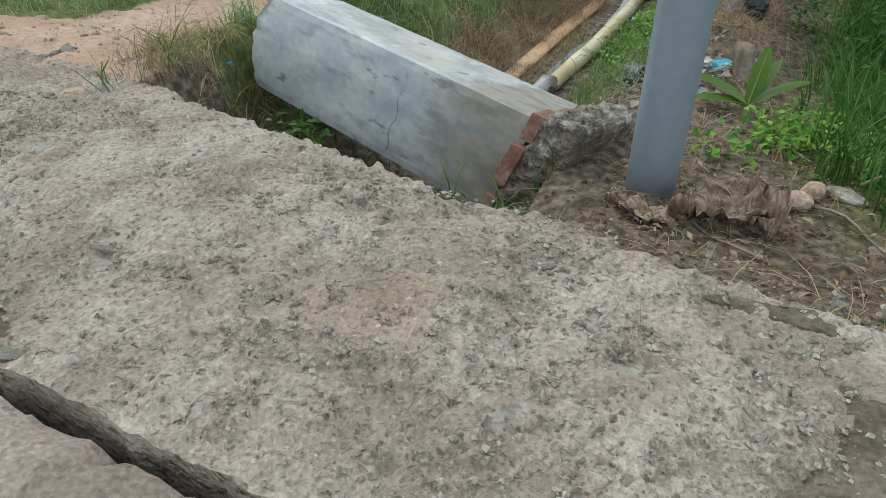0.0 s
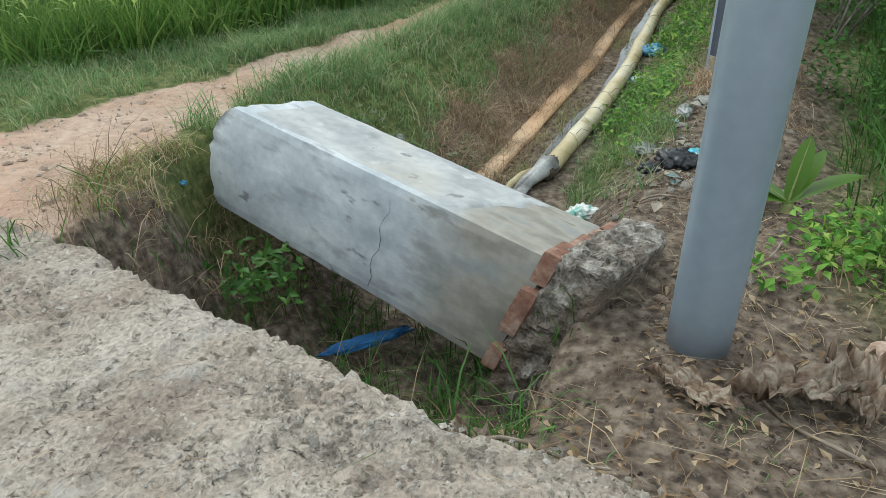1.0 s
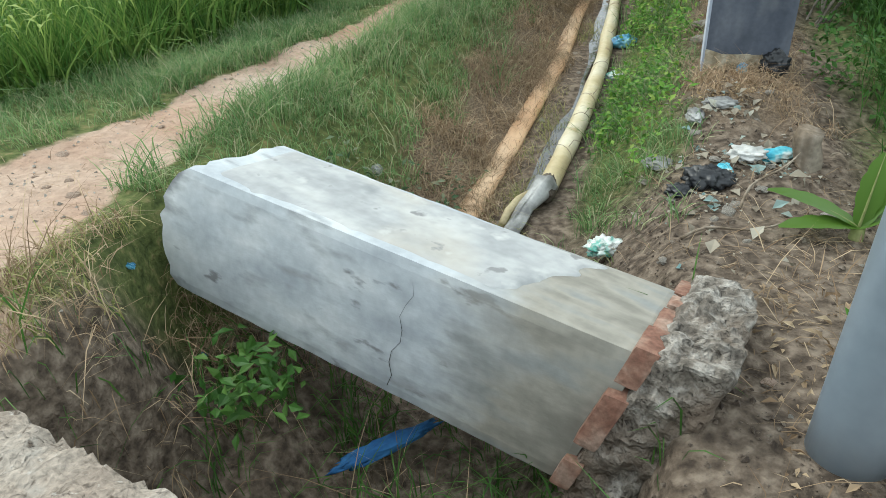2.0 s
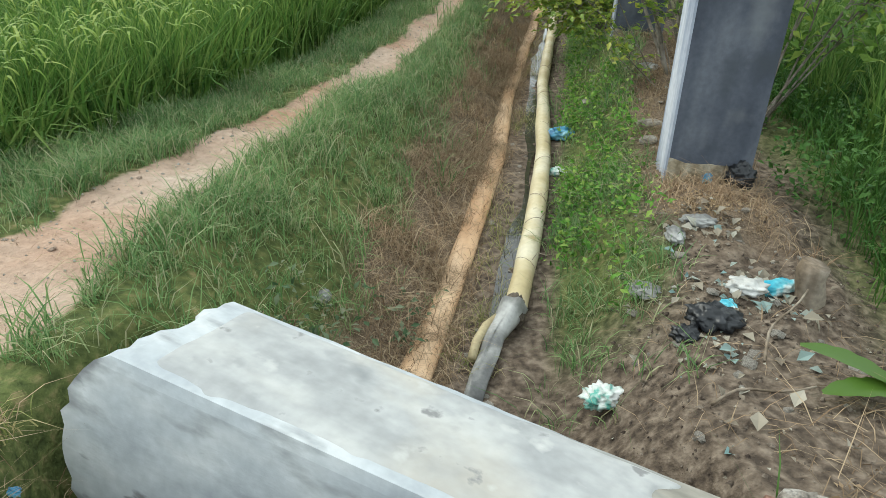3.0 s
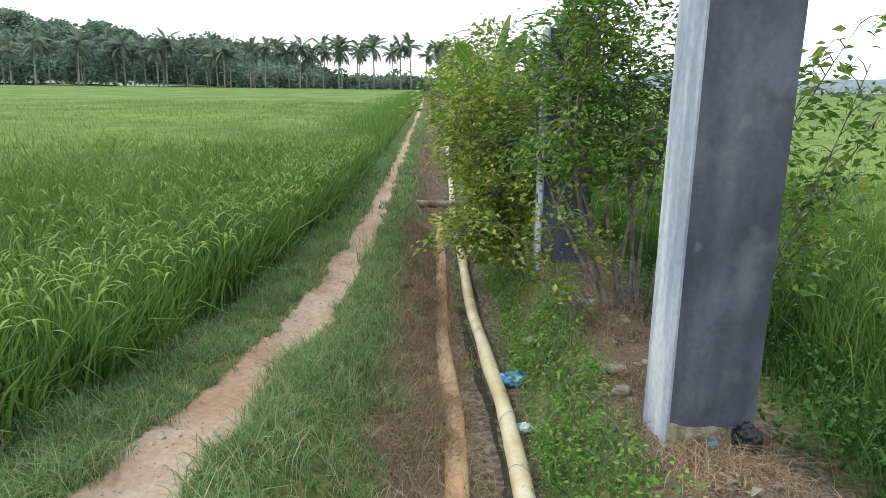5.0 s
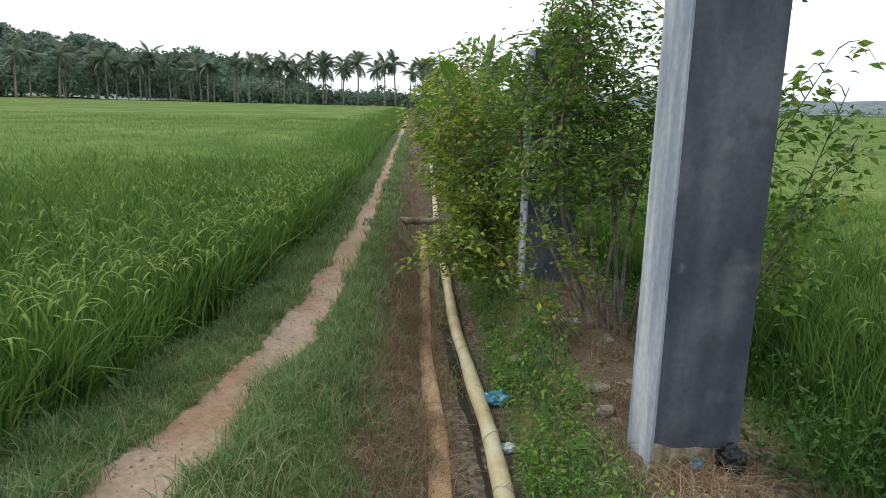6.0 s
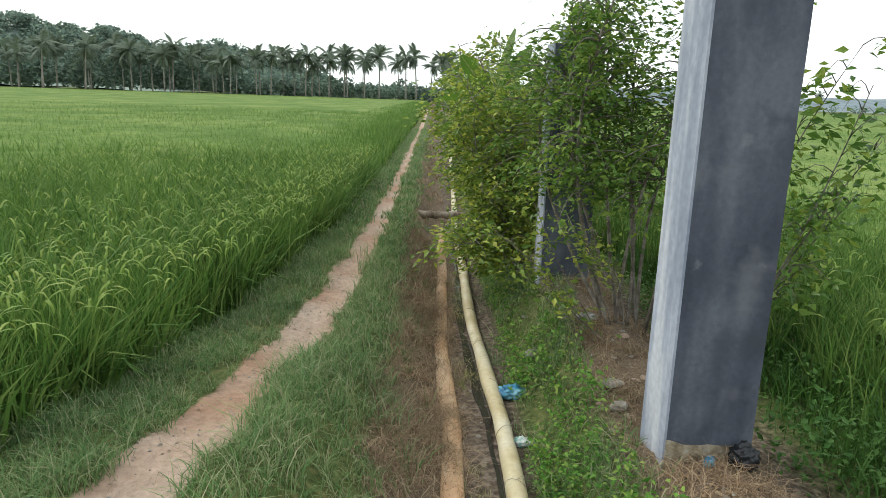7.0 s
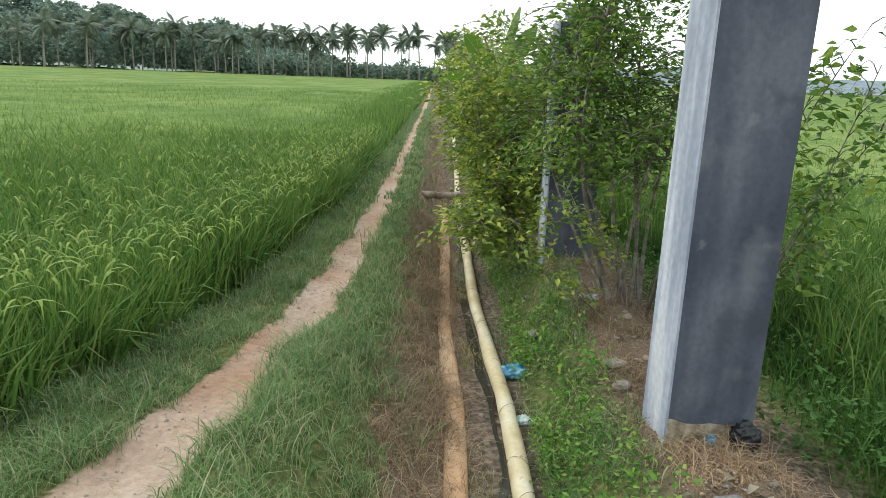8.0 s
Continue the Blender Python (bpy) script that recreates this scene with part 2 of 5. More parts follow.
M_FALLEN = fallen_material()
M_RUBBLE = surface("broken_concrete", [(0.125, 0.108, 0.09), (0.205, 0.182, 0.155), (0.34, 0.315, 0.28)], 26, 85, 0.97, relief=0.012, grain=1.0,
                   blotch=[((0.155, 0.12, 0.092), 3.2, 0.46, 0.62)], pits=(60, 0.006))
M_BRICK = surface("red_clay_brick", [(0.17, 0.085, 0.06), (0.22, 0.125, 0.09), (0.29, 0.20, 0.155)], 14, 80, 0.95, relief=0.003)
# Front shade and left-side sunlight are put into these two pillar colours.
M_PILLAR = surface("shaded_cement_skim", [(0.054, 0.062, 0.084), (0.084, 0.094, 0.121), (0.128, 0.139, 0.168)], 4.2, 40, 0.8, relief=0.0012, stretch=(1, 1, 0.35), grain=0.35,
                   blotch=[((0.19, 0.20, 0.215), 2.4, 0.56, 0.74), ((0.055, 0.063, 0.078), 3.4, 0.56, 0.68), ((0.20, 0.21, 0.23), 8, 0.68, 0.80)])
M_PILLAR_SIDE = surface("lit_side_and_cap_skim", [(0.24, 0.27, 0.34), (0.33, 0.36, 0.43), (0.47, 0.49, 0.54)], 5, 30, 0.8, relief=0.001, stretch=(1, 1.5, 0.25), grain=0.35)
M_PATCH = surface("crumbled_brown_render", [(0.22, 0.18, 0.12), (0.32, 0.27, 0.19), (0.45, 0.41, 0.33)], 14, 60, 0.95, relief=0.004)
M_STEEL = surface("galvanised_steel", [(0.20, 0.245, 0.295), (0.245, 0.295, 0.345), (0.29, 0.34, 0.39)], 2.0, 30, 0.4, metal=0.35, spec=0.5, relief=0.0004, stretch=(1, 1, 0.25), grain=0.15)
M_HOSE = surface("orange_layflat_hose", [(0.43, 0.26, 0.14), (0.50, 0.325, 0.19), (0.55, 0.39, 0.25)], 3.0, 45, 0.55, relief=0.001, stretch=(3, 0.5, 1), grain=0.2, blotch=[((0.30, 0.19, 0.11), 7, 0.62, 0.74)])
M_HOSE2 = surface("yellow_filled_hose", [(0.42, 0.345, 0.195), (0.50, 0.43, 0.27), (0.56, 0.51, 0.375)], 4.0, 40, 0.5, relief=0.0012, grain=0.25, blotch=[((0.36, 0.29, 0.16), 9, 0.6, 0.75), ((0.26, 0.20, 0.12), 16, 0.66, 0.74)])
M_SLEEVE = surface("muddy_sleeve", [(0.05, 0.04, 0.03), (0.10, 0.08, 0.06)], 20, 80, 0.8)
M_PALE_END = surface("pale_frayed_end", [(0.40, 0.37, 0.32), (0.52, 0.49, 0.44)], 20, 80, 0.8)
M_RICE = leaf_mat("rice_blades", [(0.05, 0.12, 0.024), (0.092, 0.185, 0.037), (0.14, 0.235, 0.052), (0.205, 0.285, 0.078)], 0.6, 0.25)
M_GRAIN = leaf_mat("ripening_rice_grain", [(0.14, 0.225, 0.04), (0.18, 0.265, 0.05), (0.25, 0.31, 0.08)])
M_GRASS = leaf_mat("verge_grass", [(0.08, 0.165, 0.06), (0.135, 0.24, 0.088), (0.215, 0.305, 0.13), (0.40, 0.37, 0.25)])
M_DUSTY = leaf_mat("dusty_weed_leaves", [(0.06, 0.11, 0.055), (0.10, 0.155, 0.085), (0.16, 0.20, 0.125), (0.24, 0.25, 0.18)])
M_OLIVE = leaf_mat("olive_dry_grass", [(0.15, 0.18, 0.06), (0.23, 0.25, 0.085), (0.33, 0.31, 0.14), (0.45, 0.38, 0.22)])
M_DEEP = leaf_mat("deep_green_grass", [(0.035, 0.095, 0.02), (0.06, 0.14, 0.028), (0.10, 0.19, 0.045)], 0.5, 0.25)
M_STRAW = leaf_mat("dry_straw", [(0.15, 0.10, 0.062), (0.27, 0.19, 0.125), (0.42, 0.33, 0.23)], 0.8, 0.15)
M_WEED = leaf_mat("fresh_weed_leaves", [(0.06, 0.165, 0.025), (0.10, 0.235, 0.035), (0.165, 0.31, 0.055), (0.26, 0.34, 0.08)])


# ---- ground: one sheet, shaped as road verge, path, ditch, mound and fields ----
def path_mid(y):
    return np.interp(y, [2.4, 2.7, 3.0, 3.4, 3.85, 4.4, 5, 5.5, 6.2, 7.3, 9.2, 13.5, 30], [-3.0, -2.80, -2.68, -2.68, -2.68, -2.68, -2.69, -2.60, -2.51, -2.39, -2.28, -2.24, -2.2])


def path_half(y):
    return np.interp(y, [2.4, 2.7, 3.0, 3.4, 3.85, 4.4, 5, 6, 7, 9, 13], [0.95, 0.64, 0.42, 0.29, 0.235, 0.18, 0.15, 0.11, 0.10, 0.09, 0.075])


def rice_edge(y):
    return np.interp(y, [0, 1, 2, 3, 4, 5, 6, 7, 8.2, 10.5, 19, 30], [-9, -7.5, -6.0, -4.6, -3.8, -3.42, -3.22, -3.05, -2.92, -2.78, -2.64, -2.6])


def height(x, y):
    x, y = np.asarray(x, float), np.asarray(y, float)
    # beyond the verge: field, bund, path, bank, ditch, mound, field
    c, h, e = path_mid(y), path_half(y), rice_edge(y)
    z = np.full(np.broadcast(x, y).shape, -0.06)
    rise = np.interp(y, [2.4, 3.0, 3.8, 5, 6, 7], [0.47, 0.40, 0.30, 0.19, 0.14, 0.12])
    z = z + (rise + 0.06) * sstep(e - 0.12, e + 0.12, x)
    z = z - 0.02 * np.exp(-(((x - c) / np.maximum(h, 0.05)) ** 2))
    bed = np.interp(y, [2.4, 3.2, 4.0, 5], [-0.22, -0.25, -0.28, -0.28])
    z = z + (bed - rise) * sstep(c + h + 0.15, -1.50, x)
    right = np.interp(y, [2.3, 2.5, 2.75, 3.1, 3.5, 4.2, 5.0, 6], [0.41, 0.28, 0.235, 0.205, 0.165, 0.0, -0.08, -0.05])
    z = z + (right - bed) * sstep(-1.12, -0.66, x)
    z = z + (-0.10 - right) * sstep(0.1, 0.75, x) * sstep(3.0, 4.0, y)
    for px, py, hh in ((-0.45, 5.4, 0.11), (-0.5, 5.05, 0.09), (-0.6, 8.1, 0.22), (-0.66, 7.5, 0.13), (-0.7, 10.6, 0.15), (-0.4, 4.4, 0.07), (-0.4, 6.9, 0.10)):
        z = z + hh * np.exp(-(((x - px) / 0.42) ** 2) - (((y - py) / 0.5) ** 2))
    # the pit in front of and below the fallen pillar
    wall = np.interp(y, [2.4, 2.9, 3.1, 3.3], [-1.84, -1.87, -2.02, -2.12])
    pit = sstep(wall - 0.14, wall + 0.02, x) * sstep(-0.66, -0.82, x + 0.12 * sstep(2.75, 2.45, y)) * sstep(3.85, 3.5, y)
    z = z * (1 - pit) + np.minimum(z, -0.12) * pit
    z = z - 0.10 * np.exp(-(((x + 0.74) / 0.17) ** 2) - (((y - 2.66) / 0.14) ** 2))
    # the grassy lump left of the pit
    z = z + 0.05 * np.exp(-(((x + 2.06) / 0.17) ** 2) - (((y - 3.1) / 0.34) ** 2))
    # under the road
    road = sstep(2.36, 2.26, y)
    z = z * (1 - road) + 0.30 * road
    left = sstep(-1.75, -1.95, x) * sstep(2.2, 2.5, y) * sstep(3.2, 2.6, y)
    z = z * (1 - left) + np.maximum(z, 0.445) * left
    near = np.exp(-(np.maximum(0, np.abs(x + 1.5) - 4) / 6) ** 2) * np.exp(-(np.maximum(0, y - 12) / 15) ** 2)
    z = z + near * (0.018 * fbm(x, y, 3.0, 3, 3) + 0.008 * fbm(x, y, 14.0, 2, 5))
    clods = sstep(-0.85, -0.65, x) * sstep(0.35, 0.1, x) * sstep(3.4, 4.2, y) * sstep(12, 9, y)
    z = z + clods * (0.022 * fbm(x, y, 5.5, 3, 7) + 0.012 * np.abs(fbm(x, y, 17, 2, 9)))
    return z


def cover(x, y):
    """Shares of bare path, turf and straw."""
    c, h, e = path_mid(y), path_half(y), rice_edge(y)
    wob = 0.032 * fbm(x, y, 4.0, 2, 11)
    path = sstep(h + 0.09, h - 0.05, np.abs(x - c + wob)) * sstep(2.2, 2.4, y)
    path = np.maximum(path, 0.9 * sstep(2.95, 2.6, y) * sstep(-1.85, -2.05, x) * sstep(e, e + 0.8, x) * sstep(1.6, 2.2, y))
    turf = sstep(e - 0.1, e + 0.1, x) * sstep(-1.55, -1.85, x + wob) * (1 - sstep(-2.1, -1.95, x) * sstep(3.7, 3.4, y)) * (1 - 0.9 * sstep(-2.2, -2.3, x) * sstep(-2.75, -2.65, x) * sstep(3.1, 2.9, y))
    turf = np.maximum(turf, sstep(-1.15, -1.05, x) * sstep(-0.60, -0.85, x + 2 * wob) * sstep(4.2, 4.8, y))
    turf = np.maximum(turf, sstep(-0.15, 0.25, x + 2 * wob) * sstep(2.7, 3.4, y))
    turf = np.maximum(turf, sstep(rice_edge(y), rice_edge(y) - 0.4, x))
    straw = sstep(-1.98, -1.80, x + 2 * wob) * sstep(-1.42, -1.52, x) * sstep(3.6, 4.2, y)
    straw = np.maximum(straw, 0.7 * sstep(-0.75, -0.6, x + wob) * sstep(-0.1, -0.3, x) * sstep(4.7, 5.0, y))
    return np.clip(path, 0, 1), np.clip(turf, 0, 1), np.clip(straw, 0, 1)


def build_ground():
    def far(a, b, n, p):
        t = np.linspace(0, 1, n + 1)[1:]
        return a + (b - a) * t ** p
    xs = np.concatenate([far(-5.0, -900, 40, 3.2)[::-1], np.arange(-5.0, 1.2, 0.03), far(1.2, 900, 40, 3.2)])
    ys = np.concatenate([far(1.9, -300, 24, 3)[::-1], np.arange(1.9, 9.0, 0.03), np.arange(9.0, 16, 0.08), far(16, 1200, 44, 3)])
    X, Y = np.meshgrid(xs, ys, indexing="ij")
    V = np.stack([X.ravel(), Y.ravel(), height(X, Y).ravel()], 1)
    ob = np_object("ground", V, grid_faces(len(xs), len(ys)), M_GROUND, smooth=True,
                   label="brown soil ground with a reddish footpath, ditch and field", category="ground", kind="structure")
    p, t, s = cover(V[:, 0], V[:, 1])
    att = ob.data.color_attributes.new("cover", "FLOAT_COLOR", "POINT")
    att.data.foreach_set("color", np.stack([p, t, s, np.ones_like(p)], 1).astype(np.float32).ravel())
    return ob


build_ground()


# ---- the concrete road: two slabs with an open joint ----
def slab_edge(x):
    return np.interp(x, [-6, -1.76, -1.46, -1.12, -0.82, -0.43, -0.19, 0.1, 4], [2.75, 2.513, 2.471, 2.41, 2.356, 2.298, 2.27, 2.247, 2.23]) + 0.022 * fbm(x, 0 * x + 3.3, 2.3, 2, 21) + 0.006 * fbm(x, x * 1.7 + 7.7, 31, 3, 22)


def road_slab(name, x0, x1, y0, edge, top, material, rough_amp, label, step=0.018):
    xs = np.arange(x0, x1, step)
    n = int(0.8 / step) if name == "road_slab" else 60
    t = np.linspace(0, 1, n)
    X = np.repeat(xs[:, None], n, 1)
    y0 = (y0(xs) + 0 * xs)[:, None]
    Y = y0 + (edge(xs)[:, None] - y0) * t[None, :]
    k = fbm(X, Y, 9, 3, 31)
    chips = sstep(0.1, 0.22, fbm(X, Y, 13, 3, 41)) - sstep(0.35, 0.42, fbm(X, Y, 8, 4, 43))
    Z = top + rough_amp * (0.8 * fbm(X, Y, 3.0, 2, 30) + 0.45 * k + 0.75 * np.abs(fbm(X, Y, 30, 2, 33)) - 0.6 * sstep(0.45, 0.8, fbm(X, Y, 18, 2, 37)) + 0.7 * chips)
    back = edge(xs)[:, None] - Y
    Z = Z - 0.02 * np.exp(-back / 0.025) * (1 + fbm(X, Y, 37, 2, 40))
    V = np.stack([X, Y, Z], 2)
    # skirts round the rim, down to the slab's underside
    rows = [V.reshape(-1, 3)]
    F = [grid_faces(len(xs), n)]
    o = len(xs) * n
    for line in (V[:, -1], V[::-1, 0], V[0], V[-1, ::-1]):
        a = line.copy()
        b = line.copy()
        b[:, 2] = top - 0.17
        m = len(line)
        mid = (a + b) / 2
        mid[:, 1] += 0.012 * vnoise(a[:, 0] * 30, a[:, 1] * 30, 5)
        rows.append(np.vstack([a, mid, b]))
        i = np.arange(m - 1)
        F.append(np.stack([o + i, o + m + i, o + m + i + 1, o + i + 1], 1)[:, ::-1])
        F.append(np.stack([o + m + i, o + 2 * m + i, o + 2 * m + i + 1, o + m + i + 1], 1)[:, ::-1])
        o += 3 * m
    return np_object(name, np.vstack(rows), np.vstack(F), material, smooth=True, label=label, category="road slab", kind="structure")


road_slab("road_slab", -5.5, 4.5, lambda x: 1.508 + 0.006 * fbm(x, 0 * x, 9, 3, 52), slab_edge, 0.48, M_SLAB, 0.011, "worn grey concrete road slab with a crumbling edge", 0.012)
road_slab("road_slab_rear", -5.5, 4.5, lambda x: -0.8, lambda x: 1.474 + 0.002 * fbm(x, 0 * x, 9, 3, 51) + 0 * x, 0.478, M_SLAB2, 0.006, "smoother reddish concrete road slab behind an open joint", 0.022)

# ---- the fallen pillar ----
E1 = Vector((0.966, -0.218, -0.138)).normalized()
E2 = Vector((-0.015, 0.389, -0.08))
E2 = (E2 - E1 * E2.dot(E1)).normalized()
E3 = E1.cross(E2)
BLOCK = Matrix.Translation((-1.965, 3.305, 0.532)) @ Matrix((E1, E2, E3)).transposed().to_4x4() @ Matrix.Diagonal((0.905, 0.93, 1.0, 1.0))


def rough_box(x, y, z, step, amp, seed, round_by=0.012, freq=14):
    """A box (spans x, y, z) of small quads, its corners rounded and its faces pushed about by noise."""
    size = (x[1] - x[0], y[1] - y[0], z[1] - z[0])
    bm = bmesh.new()
    seen = {}

    def vert(p):
        k = tuple(round(c, 5) for c in p)
        if k not in seen:
            seen[k] = bm.verts.new(p)
        return seen[k]
    lo, hi = Vector((x[0], y[0], z[0])), Vector((x[1], y[1], z[1]))
    for axis in range(3):
        a, b = (axis + 1) % 3, (axis + 2) % 3
        na, nb = max(1, round(size[a] / step)), max(1, round(size[b] / step))
        for side in (0, 1):
            for i in range(na):
                for j in range(nb):
                    q = []
                    for di, dj in ((0, 0), (1, 0), (1, 1), (0, 1)):
                        p = [0, 0, 0]
                        p[axis] = (hi if side else lo)[axis]
                        p[a] = lo[a] + size[a] * (i + di) / na
                        p[b] = lo[b] + size[b] * (j + dj) / nb
                        q.append(vert(p))
                    bm.faces.new(q if side else q[::-1])
    for v in bm.verts:
        p = v.co.copy()
        inner = Vector([min(max(p[k], lo[k] + round_by), hi[k] - round_by) for k in range(3)])
        d = p - inner
        if d.length > round_by:
            p = inner + d.normalized() * round_by
        if amp:
            d = (p - (lo + hi) / 2).normalized()
            p = p + d * amp * (noise.noise(p * freq + Vector((seed, 0, 0))) + 0.6 * noise.noise(p * freq * 2.7 + Vector((0, seed, 0))))
        v.co = p
    bm.normal_update()
    return bm


fallen = empty("fallen_pillar", BLOCK, "fallen grey cement-rendered pillar lying across the ditch, its end broken", "pillar")
bm = rough_box((0.0, 1.39), (0.0, 0.385), (-0.385, 0.0), 0.03, 0.004, 3.0, 0.012, 6)
for v in bm.verts:
    if v.co.x < 0.02:
        k = v.co.z / -0.385
        v.co.x += -0.10 * math.sin(min(1, max(0, k)) * math.pi) ** 0.8 - 0.03 * k + 0.05 * noise.noise(v.co * 7) + 0.03 * noise.noise(v.co * 23) + 0.025 * max(0, (v.co.y - 0.05) / 0.33)
    v.co.x += 0.24 * v.co.z * max(0, v.co.x - 0.9) / 0.49
part("shaft", bm, M_FALLEN, fallen, smooth=False)
# the skim coat on the upper face, its ragged rim a few millimetres proud
xs, ys = np.linspace(0.05, 1.22, 120), np.linspace(0.012, 0.373, 40)
X, Y = np.meshgrid(xs, ys, indexing="ij")
rim = (1.0 + 0.20 * (ys / 0.385) + 0.02 * fbm(ys, 0 * ys, 16, 3, 77))[None, :]
Z = 0.0045 - 0.012 * sstep(rim - 0.012, rim + 0.006, X) + 0.0012 * fbm(X, Y, 12, 2, 78) - 0.012 * sstep(0.12, 0.05, X) - 0.008 * sstep(0.045, 0.012, Y) - 0.008 * sstep(0.35, 0.373, Y)
np_object("skim_coat", np.stack([X.ravel(), Y.ravel(), Z.ravel()], 1), grid_faces(120, 40), M_PLASTER, fallen, True, label="pale skim coat with a ragged rim")


def sheared(bm):
    for v in bm.verts:
        v.co.x += 0.24 * v.co.z
    return bm


footing = part("broken_footing", sheared(rough_box((1.395, 1.57), (-0.012, 0.48), (-0.56, 0.03), 0.014, 0.03, 5.0, 0.03, 16)), M_RUBBLE, fallen, "rough broken concrete footing")
for bx, by, bz, sx, sy, sz in ((1.355, -0.004, 0.016, 0.06, 0.12, 0.10), (1.365, 0.125, 0.010, 0.05, 0.12, 0.10), (1.37, 0.27, 0.008, 0.05, 0.07, 0.10), (1.37, 0.36, 0.004, 0.05, 0.10, 0.10),
                               (1.355, -0.03, -0.10, 0.06, 0.1, 0.15), (1.36, -0.026, -0.30, 0.055, 0.1, 0.08)):
    bm = rough_box((bx, bx + sx), (by, by + sy), (bz - sz, bz), 0.02, 0.003, by * 9 + bz, 0.007, 24)
    part("brick", sheared(bm), M_BRICK, footing)

# ---- the steel pole ----
POLE_AT = Vector((-0.375, 3.0, 0.12))
pole_dir = Vector((0.012, 0.0, 1)).normalized()
pole = empty("steel_pole", Matrix.Translation(POLE_AT), "tall grey galvanised steel pole standing beside the broken footing", "pole")
pts = [pole_dir * k for k in np.linspace(0, 6.5, 30)]
tubes("shaft", [(pts, [0.073] * 30)], M_STEEL, pole, sides=40)


# ---- the row of standing pillars ----
def standing_pillar(x0, y0, z0, top, label):
    w, d = 0.375, 0.30
    ob = empty("pillar", pose(x0, y0, z0 - 0.15), label, "pillar", "pillars along the ditch")
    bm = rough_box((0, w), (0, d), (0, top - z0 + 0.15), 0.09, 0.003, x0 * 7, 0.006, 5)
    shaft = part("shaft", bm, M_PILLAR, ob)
    # thin pale skin: the left side's sunlight is in its colour
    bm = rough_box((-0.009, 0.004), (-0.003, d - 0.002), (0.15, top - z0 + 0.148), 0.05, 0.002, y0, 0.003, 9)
    part("lit_side_skin", bm, M_PILLAR_SIDE, ob, "streaked cement side, sunlight put into its pale colour")
    return ob, shaft


P1 = standing_pillar(-0.636, 5.503, 0.0, 3.3, "tall grey cement pillar standing on a soil mound, its front shade put into the colour")
P2 = standing_pillar(-0.789, 8.02, 0.12, 1.98, "grey cement pillar half hidden by leafy shrubs")


for owner, top in ((P1[1], 0.32), (P2[1], 0.27)):
    bm = rough_box((0.0, 0.37), (-0.005, 0.0), (0.05, top), 0.012, 0.003, 2.0, 0.002, 12)
    for v in bm.verts:
        if v.co.z > top - 0.02:
            v.co.z += 0.035 * noise.noise(Vector((v.co.x * 9, 1.7, 0))) - 0.02
    part("crumbled_foot", bm, M_PATCH, owner, "crumbled brown render at the foot")
bm = rough_box((0.06, 0.32), (0.03, 0.27), (2.0, 2.14), 0.03, 0.01, 4.0, 0.07, 8)
part("cap", bm, M_PILLAR_SIDE, P2[0], "rounded white cement cap")


# ---- the two hoses ----
def hose(name, x, y0, y1, wobble, radius, flat, material, label):
    ys = np.arange(y0, y1, 0.05)
    xs = np.interp(ys, *x) + wobble * fbm(ys, 0 * ys, 0.9, 2, 61)
    z = height(xs, ys) + radius * flat * 0.8
    xs = np.convolve(np.pad(xs, 3, mode="edge"), np.ones(7) / 7, "valid")
    z = np.convolve(np.pad(z, 6, mode="edge"), np.ones(13) / 13, "valid")
    r = radius * (1 + (0.18 * sstep(4.9, 4.4, ys) if flat < 0.5 else 0) + 0.08 * vnoise(ys * 1.7, 0 * ys, 3) + 0.04 * vnoise(ys * 6, 0 * ys, 4))
    V, F = tube_arrays(np.stack([xs, ys, z], 1), r, 14, flat)
    ob = empty(name, pose(0, 0, 0), label, "hose")
    me = bpy.data.meshes.new("hose_body")
    me.from_pydata(V.tolist(), [], [tuple(dict.fromkeys(f)) for f in F])
    for p in me.polygons:
        p.use_smooth = True
    me.materials.append(material)
    new("hose_body", me).parent = ob
    # the bound end: a short sleeve with a frayed rim
    k = 0 if flat > 0.5 else len(ys) - 1
    way = 1 if k == 0 else -1
    line = [Vector((xs[k], ys[k] + way * d, z[k] + 0.003)) for d in (-0.05, -0.02, 0.02, 0.06, 0.10)]
    V, F = tube_arrays(line, [r[k] * q for q in (0.8, 1.04, 1.05, 1.05, 1.03)], 16, flat)
    V = V + 0.004 * np.stack([vnoise(V[:, 0] * 90, V[:, 2] * 90, 1), vnoise(V[:, 2] * 90, V[:, 1] * 60, 2), 0 * V[:, 0]], 1)
    me = bpy.data.meshes.new("end_sleeve")
    me.from_pydata(V.tolist(), [], [tuple(dict.fromkeys(f)) for f in F])
    me.materials.append(M_SLEEVE if k == 0 else M_PALE_END)
    tagged(new("end_sleeve", me), "dark muddy end sleeve" if k == 0 else "pale frayed hose end").parent = ob
    return ob


FLAT_Y = [3.6, 4.3, 4.87, 5.6, 6.47, 6.87, 7.35, 8, 8.7, 9.7, 11.1, 12.5]
FLAT_X = [-1.61, -1.575, -1.548, -1.527, -1.503, -1.527, -1.547, -1.556, -1.547, -1.525, -1.503, -1.45]
ROUND_Y = [4.6, 4.9, 5.34, 5.87, 6.49, 6.88, 7.37, 8, 8.75, 10, 12.5, 16.6, 23.9]
ROUND_X = [-1.265, -1.246, -1.23, -1.22, -1.22, -1.243, -1.262, -1.30, -1.305, -1.295, -1.30, -1.21, -1.08]
hose("flat_hose", (FLAT_Y, FLAT_X), 3.6, 12.3, 0.005, 0.055, 0.35, M_HOSE, "flattened orange-brown layflat hose lying in the ditch")
